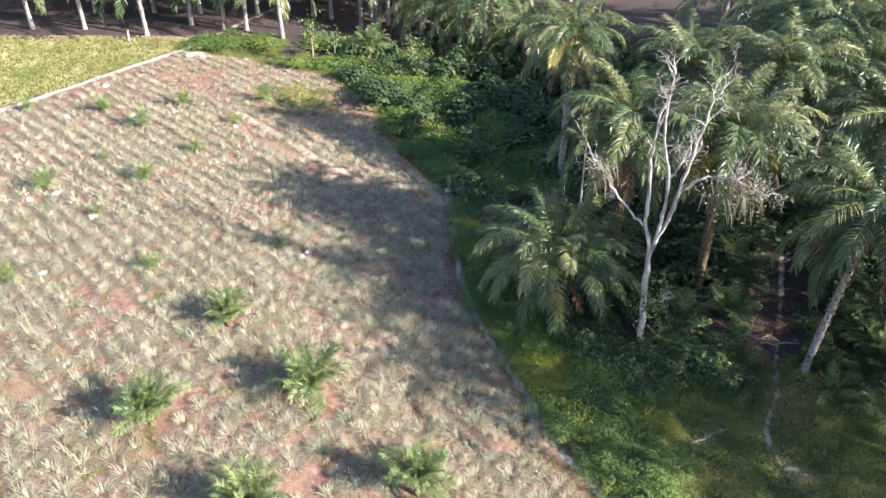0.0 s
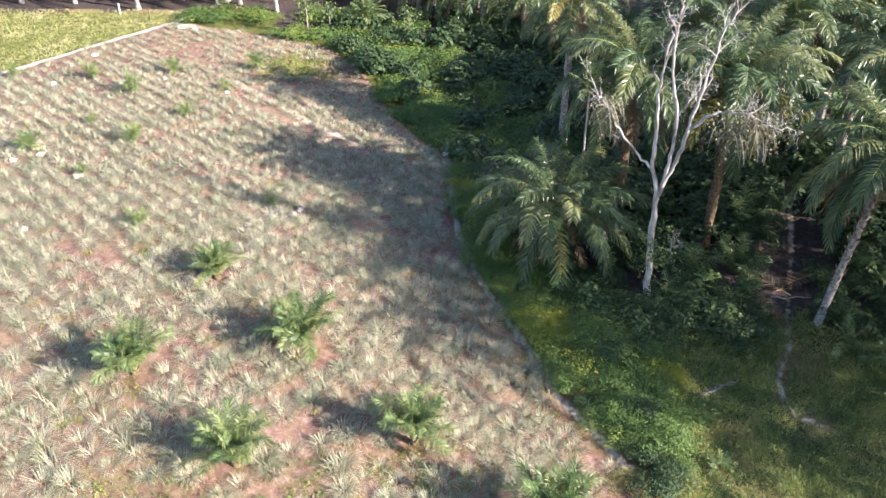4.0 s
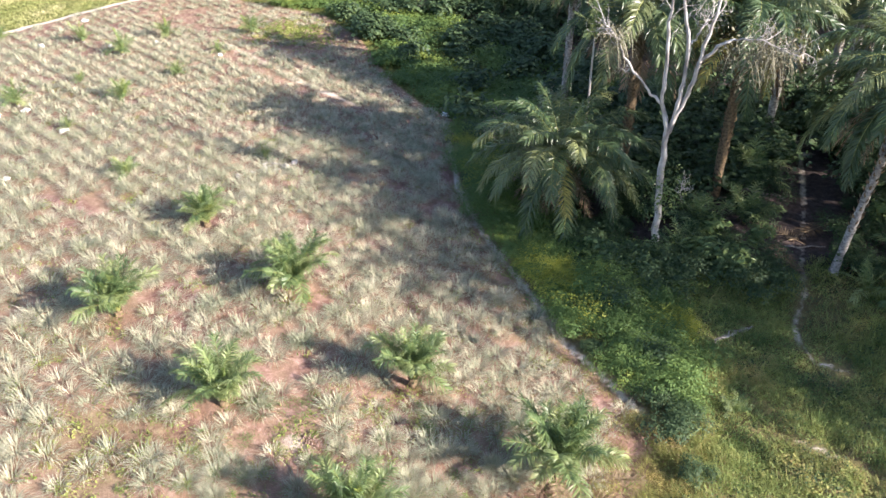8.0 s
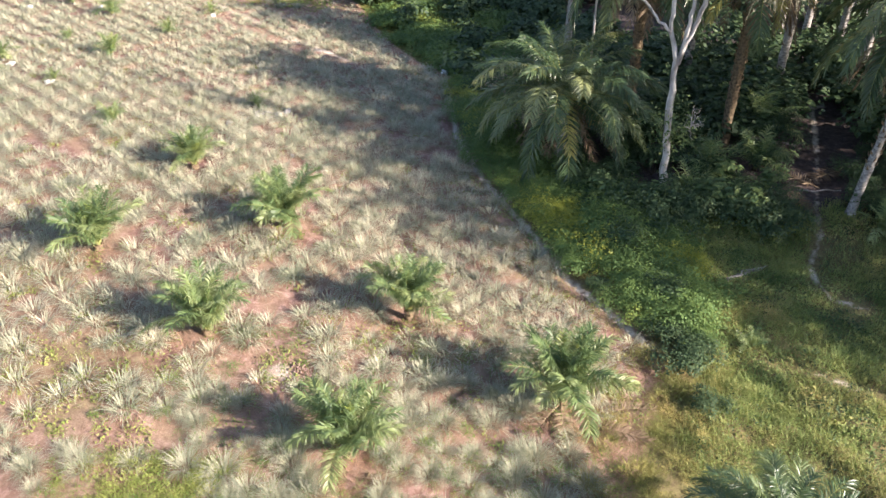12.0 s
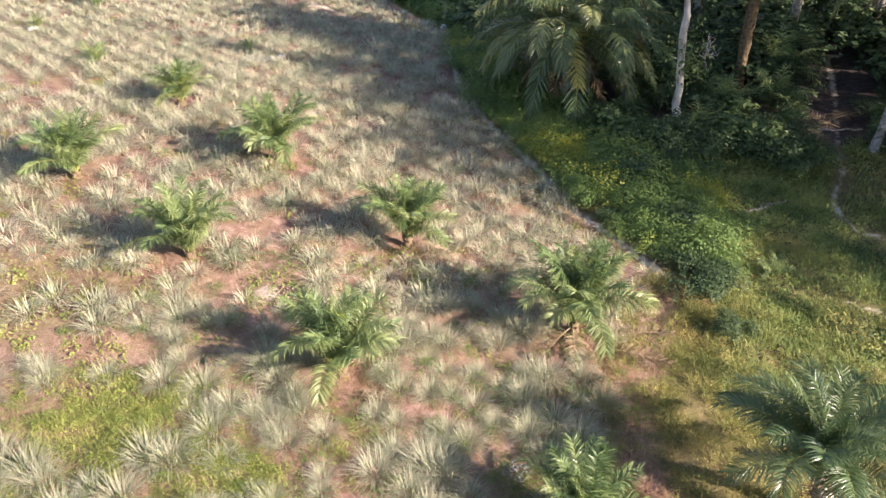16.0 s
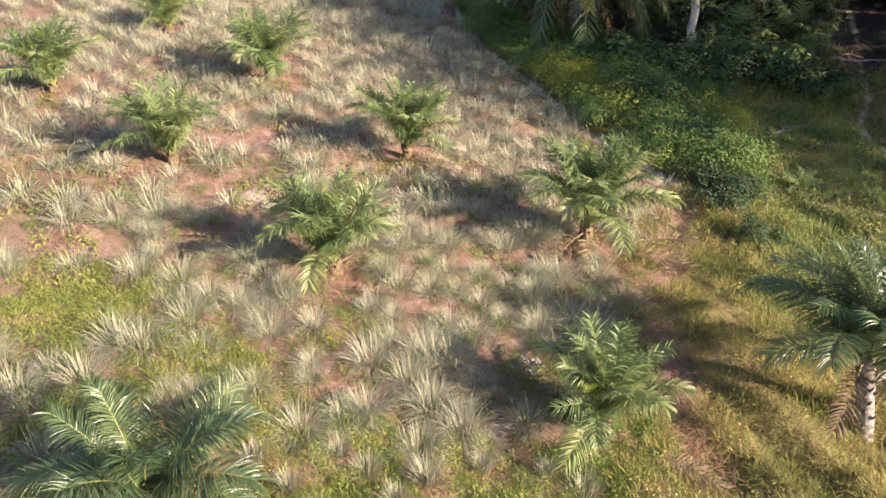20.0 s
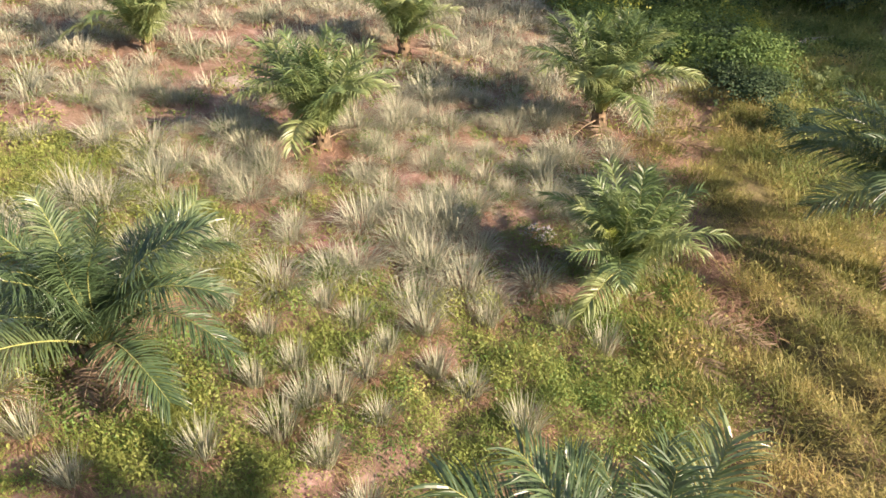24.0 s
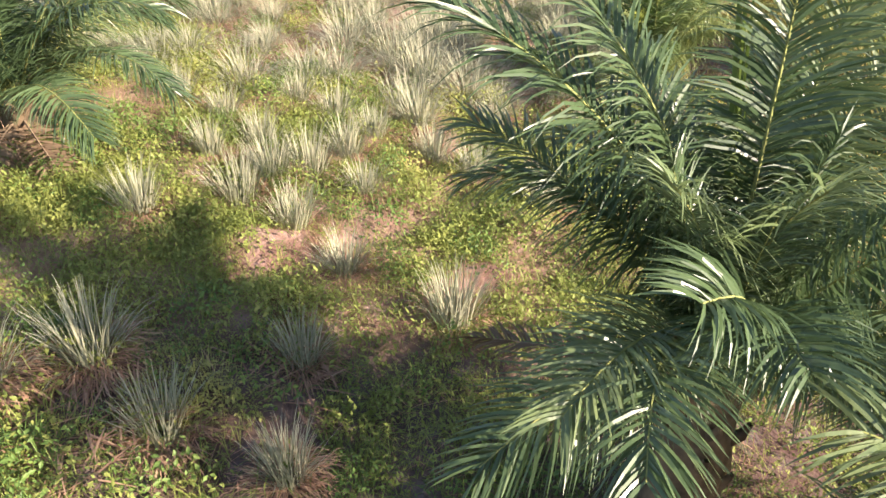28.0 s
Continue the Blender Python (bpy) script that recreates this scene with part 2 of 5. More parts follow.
# ---- the lie of the land ----
def terrain(x, y):
    z = 0.25 - 1.25 * np.tanh((x + 2) / 11.5)
    z = z - 1.0 * np.exp(-((x / 15.0) ** 2) - ((y - 66) / 16.0) ** 2)
    z = z - 0.017 * np.clip(y - 35, 0, 80) * np.exp(-np.clip(np.abs(x + 10) - 60, 0, 500) / 60)
    z = z + 0.8 / (1 + np.exp(-(x - 13) / 2.5)) / (1 + np.exp(-(y - 33) / 1.5))
    z = z + 0.15 * np.clip((16 - y) / 8, 0, 1) * np.exp(-((x + 2) / 8.0) ** 2)
    z = z - 0.9 * np.exp(-((x - 11.2) / 2.4) ** 2 - ((y - 13.6) / 3.2) ** 2)
    bank = sm(x - edge_x(y), -0.2, 1.5) * sm(26 - y, 0, 4)
    furrow = np.sin(3.3 * (x + 0.62 * y) + 0.9 * np.sin(0.9 * y)) * sm(14 - y, 0, 3)
    z = z + bank * (0.13 * wave(x, y, 1.5, 2.0) + 0.07 * wave(x, y, 3.1, 4.0) + 0.24 * furrow)
    z = z + (1 - bank) * sm(14 - y, 0, 3) * (0.09 * wave(x, y, 2.9, 1.0) + 0.05 * wave(x, y, 4.6, 2.0))
    return z + 0.05 * np.sin(0.9 * x + 0.4 * y) * np.sin(0.7 * y - 0.3 * x)


def edge_x(y):
    """The field's edge against the scrub."""
    return np.interp(y, [0, 8, 12, 16, 20, 22.5, 24, 26, 28.2, 32.7, 35.5, 40, 45, 50, 58, 60, 66.7, 76.4, 83, 88.7, 91.5],
                     [4.6, 5.0, 5.4, 5.9, 7.4, 8.9, 9.1, 8.1, 6.4, 4.9, 3.7, 2.2, 1.1, 0.8, 0.8, -1, -4.8, -8.3, -12.6, -24.7, -32])


def road_x(y):
    """The pale track on the field's far side."""
    return np.interp(y, [-20, 71.4, 91.5, 111, 150], [-98, -44.2, -32.2, -25.0, -12])


def in_field(x, y):
    return (x < edge_x(y) - 0.3 + 0.9 * wave(x, y, 0.9, 6.0) * sm(26 - y, 0, 4)) & (x > road_x(y) + 0.8) & (y < 91) & (y > -4)


def sm(v, a, b):
    t = np.clip((v - a) / (b - a), 0, 1)
    return t * t * (3 - 2 * t)


def trail(x, y, pts, w):
    """Closeness, 0 to 1, to a line through pts."""
    best = np.full(np.shape(x), 1e9)
    for (ax, ay), (bx, by) in zip(pts, pts[1:]):
        dx, dy = bx - ax, by - ay
        t = np.clip(((x - ax) * dx + (y - ay) * dy) / (dx * dx + dy * dy), 0, 1)
        best = np.minimum(best, np.hypot(x - ax - t * dx, y - ay - t * dy))
    return np.clip(1.25 - best / w, 0, 1)


def wave(x, y, s, k=0.0):
    return np.sin(x * s + 1.7 * k + 1.3 * np.sin(y * s * 0.8 + k)) * np.sin(y * s * 1.1 - 0.6 * k + 1.1 * np.sin(x * s * 0.7 + 2 * k))


def fallow(x, y):
    """Weedy hollows in the planting, where few clumps stand."""
    return sum(k * np.exp(-((x - a) / w) ** 2 - ((y - b) / h) ** 2) for a, b, w, h, k in
               [(-13.0, 20.8, 3.4, 2.6, 0.9), (-9.0, 15.6, 2.6, 1.7, 0.9), (-17.5, 25.5, 2.4, 2.0, 0.7), (-20.5, 31.0, 2.6, 2.4, 0.7), (-6.0, 12.4, 2.4, 1.4, 0.8)])


def weedy(x, y):
    """How much low green weed stands in the field, 0 to 1."""
    w = 0.75 * sm(12.5 - y + 0.12 * x + 1.5 * wave(x, y, 0.5), 0, 5)
    w = w + 0.55 * sm(wave(x, y, 0.35, 1.0), 0.25, 0.8) + 0.35 * sm(wave(x, y, 0.9, 2.0), 0.45, 0.9)
    w = w + 0.7 * np.exp(-((x + 12.0) / 2.6) ** 2 - ((y - 21.0) / 2.6) ** 2) + 0.6 * np.exp(-((x + 15.5) / 2.4) ** 2 - ((y - 27.5) / 2.0) ** 2)
    w = w + fallow(x, y)
    return np.clip(w * sm(72 - y, 0, 35) + 0.8 * np.exp(-((x + 15) / 3.0) ** 2 - ((y - 76) / 3.5) ** 2), 0, 1)


TRACK = [(26.5, 52.0), (23.8, 44.6), (21.25, 38.4), (20.0, 35.3), (19.5, 33.4), (18.1, 31.1), (17.7, 29.4), (18.0, 28.1), (19.3, 27.5)]
SIDE_TRACK = [(13.5, 29.5), (14.5, 30.1), (15.6, 30.65)]
LOW_TRACK = [(13.9, 23.5), (14.6, 23.1), (16.0, 22.4), (17.3, 21.6), (19.0, 20.2)]
FOOTPATH = [(8.6, 23.2), (7.1, 19.7), (5.9, 17.2), (6.0, 14.9), (5.6, 12.5), (5.4, 11.2)]
EDGE_PATH = [(8.8, 24.6), (6.0, 29.0), (4.9, 32.7), (3.7, 35.5), (2.2, 40.0), (1.1, 45.0), (0.8, 50.0), (0.2, 57.5)]


def spaced(stops):
    out = []
    for (a, b, step) in stops:
        out.extend(np.arange(a, b, step).tolist())
    return np.array(out + [stops[-1][1]])


def build_ground():
    xs = spaced([(-2500, -400, 420), (-400, -110, 36), (-110, -48, 3.0), (-48, 26, 0.36), (26, 60, 2.0), (60, 400, 34), (400, 2500, 420)])
    ys = spaced([(-2500, -200, 380), (-200, -12, 12), (-12, 48, 0.36), (48, 96, 0.6), (96, 160, 3), (160, 500, 34), (500, 2500, 400)])
    X, Y = np.meshgrid(xs, ys)
    Z = terrain(X, Y)
    f = in_field(X, Y)
    ridge = np.cos((X * 0.69 + Y * 0.72) * 2 * math.pi / ROW) * 0.05 * f * sm(70 - Y, 0, 20)
    Z = Z + ridge + 0.03 * wave(X, Y, 2.1) + 0.02 * wave(X, Y, 4.3, 1.0)
    Z = Z - 0.10 * trail(X, Y, FOOTPATH, 0.9) - 0.08 * trail(X, Y, TRACK, 0.8) - 0.12 * trail(X, Y, EDGE_PATH, 0.5)
    beyond = (X < road_x(Y) - 0.4) & (Y < 96)
    right = sm(X - edge_x(Y), -0.5, 0.6)
    grove = np.maximum(sm(Y - 95.5 + 1.2 * wave(X, Y, 0.3), 0, 1.5), sm(Y - 88 - np.clip(-X - 20, 0, 9), 0, 3) * (X > -22) * sm(X + 22, 0, 4))
    bare = trail(X, Y, FOOTPATH, 0.42) * (0.6 + 0.4 * wave(X, Y, 1.1))
    forest = right * sm(X - edge_x(Y) - 5 - 9 * sm(Y, 57, 62), 0, 3) * sm(Y - 33.5, 0, 2.0)
    hollow = right * sm(Y - 57, 0, 3) * (1 - grove)
    red = np.clip(0.4 * hollow - 0.6 * bare * (Y < 23) + beyond * 0.75 + right * 0.55 + (0.12 + 0.3 * sm(Y, 13, 18)) * weedy(X, Y) * f, 0, 1)
    # last term tints the field's near end dark, to deepen the shade there
    green = np.clip(np.maximum(grove, 0.8 * forest) + 0.55 * sm(6.4 - Y, 0, 1.2) * sm(Y, -6, -2) * f, 0, 1)
    blue = np.maximum.reduce([
        0.95 * trail(X, Y, [(-98.0, -20.0), (-44.2, 71.4), (-32.2, 91.5)], 0.55), 0.7 * trail(X, Y, [(-32.2, 91.5), (-25.0, 111.0), (-10, 150)], 0.7),
        (0.58 + 0.25 * wave(X, Y, 1.9, 5.0)) * trail(X, Y, TRACK, 0.34), (0.68 + 0.2 * wave(X, Y, 2.5, 3.0)) * trail(X, Y, SIDE_TRACK, 0.22), (0.50 + 0.25 * wave(X, Y, 1.7, 1.0)) * trail(X, Y, LOW_TRACK, 0.34), 0.75 * trail(X, Y, EDGE_PATH, 0.36),
        0.75 * np.exp(-((X + 30.5) / 2.2) ** 2 - ((Y - 90) / 1.6) ** 2), (0.62 + 0.2 * wave(X, Y, 0.8, 2.0)) * trail(X, Y, [(-20.1, 71.1), (-15.3, 66.3), (-11.7, 62.7), (-6.7, 58.7)], 0.8),
        0.6 * np.exp(-((X + 7.0) / 1.3) ** 2 - ((Y - 67.9) / 0.9) ** 2), 0.55 * np.exp(-((X - 6.9) / 0.4) ** 2 - ((Y - 19.4) / 0.7) ** 2),
        0.55 * np.exp(-((X + 5.8) / 1.0) ** 2 - ((Y - 21.3) / 0.9) ** 2), 0.5 * np.exp(-((X - 18.4) / 0.8) ** 2 - ((Y - 23.8) / 0.8) ** 2), 0.6 * np.exp(-((X - 10.7) / 0.7) ** 2 - ((Y - 25.8) / 0.4) ** 2)])
    nx, ny = len(xs), len(ys)
    V = np.stack([X, Y, Z], -1).reshape(-1, 3)
    i = np.arange(nx * ny).reshape(ny, nx)
    Q = np.stack([i[:-1, :-1], i[:-1, 1:], i[1:, 1:], i[1:, :-1]], -1).reshape(-1, 4)
    me = quads_mesh("ground", V, Q, [GROUND], smooth=True)
    col = me.color_attributes.new("zone", "FLOAT_COLOR", "POINT")
    col.data.foreach_set("color", np.stack([red, green, blue, np.ones_like(red)], -1).astype(np.float32).ravel())
    tagged(new("ground", me), "pinkish tan soil, green grass and dark leaf litter", "ground", kind="structure")


# ---- mesh helpers ----
def quads_mesh(name, V, Q, mats, smooth=False, idx=None):
    me = bpy.data.meshes.new(name)
    me.vertices.add(len(V))
    me.vertices.foreach_set("co", np.asarray(V, np.float32).ravel())
    me.loops.add(Q.size)
    me.loops.foreach_set("vertex_index", np.asarray(Q, np.int32).ravel())
    me.polygons.add(len(Q))
    me.polygons.foreach_set("loop_start", np.arange(0, Q.size, Q.shape[1], dtype=np.int32))
    if idx is not None:
        me.polygons.foreach_set("material_index", np.asarray(idx, np.int32))
    me.polygons.foreach_set("use_smooth", np.full(len(Q), smooth))
    for m in mats:
        me.materials.append(m)
    me.update(calc_edges=True)
    return me


class Geo:
    """Gathers quads, each with a material slot."""

    def __init__(self):
        self.v, self.q, self.m, self.n = [], [], [], 0

    def add(self, V, Q, slot=0):
        self.v.append(np.asarray(V, float))
        self.q.append(np.asarray(Q, int) + self.n)
        self.m.append(np.full(len(Q), slot))
        self.n += len(V)

    def tube(self, pts, radii, sides=6, slot=0):
        pts = [Vector(p) for p in pts]
        V = []
        ref = Vector((0.31, 0.17, 0.93))
        for k, p in enumerate(pts):
            d = (pts[min(k + 1, len(pts) - 1)] - pts[max(k - 1, 0)]).normalized()
            if abs(d.dot(ref)) > 0.97:
                ref = Vector((0.93, 0.2, 0.1))
            a = d.cross(ref).normalized()
            c = d.cross(a)
            for s in range(sides):
                w = 2 * math.pi * s / sides
                V.append(p + (a * math.cos(w) + c * math.sin(w)) * radii[k])
        Q = [(k * sides + s, k * sides + (s + 1) % sides, (k + 1) * sides + (s + 1) % sides, (k + 1) * sides + s) for k in range(len(pts) - 1) for s in range(sides)]
        self.add([tuple(v) for v in V], Q, slot)

    def blades(self, base, way, length, width, bend, segs=3, slot=0, side=None, tip=0.12, belly=0.4):
        """Many strips at once: arrays of base, first direction, length, width and how far they bend down."""
        base, way = np.atleast_2d(base).astype(float), np.atleast_2d(way).astype(float)
        cnt = len(base)
        length, width, bend = (np.broadcast_to(np.asarray(a, float), (cnt,)) for a in (length, width, bend))
        way = way / np.linalg.norm(way, axis=1, keepdims=True)
        if side is None:
            side = np.cross(way, (0.02, 0.03, 1.0))
        side = side / (np.linalg.norm(side, axis=1, keepdims=True) + 1e-9)
        p, rows = base.copy(), []
        for k in range(segs + 1):
            u = k / segs
            w = width * (0.55 + 0.45 * min(u / belly, 1.0) if u < belly else 1.0 - (1.0 - tip) * ((u - belly) / (1 - belly)) ** 1.3)
            rows += [p - side * w[:, None] / 2, p + side * w[:, None] / 2]
            d = way + np.array([0, 0, -1.0]) * (bend * (u + 0.5 / segs) ** 1.3)[:, None]
            d = d / np.linalg.norm(d, axis=1, keepdims=True)
            p = p + d * (length / segs)[:, None]
        V = np.stack(rows, 1).reshape(-1, 3)
        step = 2 * (segs + 1)
        Q = np.array([[2 * k, 2 * k + 1, 2 * k + 3, 2 * k + 2] for k in range(segs)])
        Q = (Q[None] + (np.arange(cnt) * step)[:, None, None]).reshape(-1, 4)
        self.add(V, Q, slot)

    def leaves(self, at, normal, size, long=1.6, slot=0, r=None):
        """Many pointed leaves: four corners each, folded a little."""
        r = r or rng
        at, normal = np.asarray(at, float), np.asarray(normal, float)
        cnt = len(at)
        normal = normal / (np.linalg.norm(normal, axis=1, keepdims=True) + 1e-9)
        t = np.cross(normal, r.normal(size=(cnt, 3)))
        t = t / (np.linalg.norm(t, axis=1, keepdims=True) + 1e-9)
        s = np.cross(normal, t)
        size = np.broadcast_to(np.asarray(size, float), (cnt,))[:, None]
        lift = normal * size * 0.12
        V = np.stack([at - t * size * long / 2, at - s * size / 2 + lift, at + t * size * long / 2, at + s * size / 2 + lift], 1).reshape(-1, 3)
        self.add(V, np.arange(cnt * 4).reshape(-1, 4), slot)

    def mesh(self, name, mats, smooth=False):
        return quads_mesh(name, np.concatenate(self.v), np.concatenate(self.q), mats, smooth, np.concatenate(self.m))


def part(name, me, parent, label="", m=None):
    ob = new(name, me)
    ob.parent = parent
    if m is not None:
        ob.matrix_basis = m
    return tagged(ob, label) if label else ob


def put(name, me, x, y, label, category, group="", kind="", turn=0.0, scale=1.0, sink=0.0, m=None):
    """A thing that stands on the ground."""
    ob = new(name, me)
    ob.matrix_basis = m if m is not None else pose(x, y, float(terrain(x, y)) - sink, 0, 0, turn)
    ob.scale = (scale, scale, scale)
    return tagged(ob, label, category, group, kind)


ROW = 1.28
build_ground()


# ---- palms ----
def frond_mesh(r, L, el0, el1, pairs, leaf, wide, segs=3, droop=0.7, mats=(PALM, RACHIS), bare=0.16, sway=0.0, name="frond", ragged=0.06):
    """A feather leaf that grows from the origin along +y and arches over. el0, el1: its first and last steepness."""
    g = Geo()
    steps = 12
    pts, tans, p = [], [], Vector((0, 0, 0))
    for k in range(steps + 1):
        u = k / steps
        el = radians(el0 + (el1 - el0) * u ** 1.15)
        az = radians(sway) * u
        d = Vector((math.sin(az) * math.cos(el), math.cos(az) * math.cos(el), math.sin(el)))
        pts.append(p.copy())
        tans.append(d)
        p = p + d * (L / steps)
    g.tube(pts, [0.016 * L * (1.0 - 0.9 * (k / steps) ** 0.6) * (1.5 if k == 0 else 1.0) * 0.55 + 0.003 for k in range(steps + 1)], 4, 1)
    base, way, side, lng, bnd = [], [], [], [], []
    for i in range(pairs):
        u = bare + (1 - bare) * (i + 0.5) / pairs
        w = (i + 0.5) / pairs
        f = u * steps
        k = min(int(f), steps - 1)
        o = pts[k].lerp(pts[k + 1], f - k)
        d = tans[k].lerp(tans[k + 1], f - k).normalized()
        right = d.cross(Vector((0, 0, 1))).normalized() if abs(d.z) < 0.995 else Vector((1, 0, 0))
        up = right.cross(d).normalized()
        a = radians(78 - 46 * w + r.normal() * 5)
        size = leaf * (0.35 + 0.65 * math.sin(math.pi * min(1.0, 0.12 + 0.80 * w)) ** 0.8)
        for s in (-1, 1):
            if r.random() < ragged:
                continue
            lift = (0.34 if i % 2 else 0.12) + r.normal() * 0.10
            v = d * math.cos(a) + right * (s * math.sin(a)) + up * lift
            base.append(o)
            way.append(v.normalized())
            t = d - v * d.dot(v)
            side.append((t + up * (0.5 * r.normal())).normalized())
            lng.append(size * r.uniform(0.88, 1.08))
            bnd.append(droop * r.uniform(0.6, 1.35))
    g.blades([tuple(b) for b in base], [tuple(v) for v in way], lng, wide, bnd, segs, 0, np.array([tuple(s) for s in side]), 0.06, 0.3)
    return g.mesh(name, list(mats))


def spear_mesh(r, L):
    g = Geo()
    g.tube([(0, 0, 0), (0.01 * L, 0.02 * L, 0.5 * L), (0.03 * L, 0.03 * L, 0.8 * L), (0.05 * L, 0.03 * L, L)], [0.02 * L, 0.02 * L, 0.013 * L, 0.002], 5)
    a = r.uniform(0, 6.28, 9)
    g.blades(np.stack([0.012 * L * np.cos(a), 0.012 * L * np.sin(a), L * r.uniform(0.3, 0.6, 9)], 1), np.stack([0.05 * np.cos(a), 0.05 * np.sin(a), np.ones(9)], 1), 0.38 * L, 0.018 * L, 0.05, 2)
    return g.mesh("spear", [SPEAR])


def trunk_mesh(r, h, rad, lean=(0, 0), boots=40, mats=(TRUNK, TRUNK_OLD), bulge=1.5, boot=0.16):
    g = Geo()
    n = max(4, int(h / 0.45) + 3)
    pts, rad_at = [], []
    for k in range(n + 1):
        u = k / n
        pts.append((lean[0] * u ** 1.2, lean[1] * u ** 1.2, h * u))
        rad_at.append(rad * (1 + (bulge - 1) * math.exp(-u * h / 0.5)) * (1 + 0.06 * math.sin(9.1 * u * h) + 0.05 * r.normal()))
    g.tube(pts, rad_at, 10, 0)
    # stubs of cut leaf stalks
    for k in range(boots):
        u = 1 - (k / max(boots, 1)) ** 1.4 * 0.75
        a = 2.4 * k + r.normal() * 0.2
        c = Vector((lean[0] * u ** 1.2, lean[1] * u ** 1.2, h * u))
        out = Vector((math.cos(a), math.sin(a), 0))
        q = c + out * rad * 0.8
        g.tube([q, q + out * boot * 0.7 + Vector((0, 0, boot * 0.7)), q + out * boot * 0.95 + Vector((0, 0, boot * 1.5))], [boot * 0.42, boot * 0.3, boot * 0.16], 4, 1)
    return g.mesh("trunk", list(mats), True)


def library(seed, L, pairs, leaf, wide, segs, el0, el1, mats, variants=2, droop=0.7, ragged=0.06):
    r = np.random.default_rng(seed)
    return [[frond_mesh(r, L, a + r.normal() * 3, b + r.normal() * 6, pairs, leaf, wide, segs, droop, mats, sway=r.normal() * 9, ragged=ragged) for _ in range(variants)] for a, b in zip(el0, el1)]


YOUNG_EL = ((87, 83, 76, 66, 50), (70, 42, 12, -20, -50))
OLD_EL = ((80, 66, 48, 24, -6), (14, -34, -58, -72, -84))
LIB_NEAR = library(1, 3.0, 112, 0.74, 0.025, 4, *YOUNG_EL, (PALM_NEAR, RACHIS), 3, 1.0, 0.03)
MID_EL = ((88, 85, 80, 73, 60), (76, 56, 30, 0, -38))
LIB_YOUNG = library(2, 2.5, 70, 0.62, 0.031, 3, *MID_EL, (PALM_YOUNG, RACHIS), 3, 1.2)
LIB_SMALL = library(3, 1.75, 26, 0.46, 0.042, 2, *MID_EL, (PALM_YOUNG, RACHIS), 2, 1.0)
LIB_OLD = library(4, 6.0, 74, 1.15, 0.068, 3, *OLD_EL, (PALM, RACHIS), 3, 1.5)
LIB_FAR = library(5, 6.0, 30, 1.05, 0.12, 2, *OLD_EL, (PALM, RACHIS), 2, 1.4)
LIB_YELLOW = library(6, 5.6, 52, 0.95, 0.07, 3, (14, -12), (-55, -72), (PALM_YELLOW, RACHIS), 2, 1.0, 0.12)
LIB_DRY = library(7, 5.0, 44, 0.85, 0.06, 3, (-20, -42), (-75, -84), (PALM_DRY, RACHIS_DRY), 3, 1.2, 0.25)
LIB_DRYYOUNG = library(8, 2.2, 40, 0.5, 0.038, 3, (8, -4), (-30, -16), (PALM_DRY, RACHIS_DRY), 2, 0.8, 0.12)
LIB_LIME = library(10, 2.0, 46, 0.34, 0.024, 2, (87, 82), (74, 60), (SPEAR, RACHIS), 2, 0.4)
SPEARS = [spear_mesh(np.random.default_rng(9 + k), 1.0) for k in range(2)]


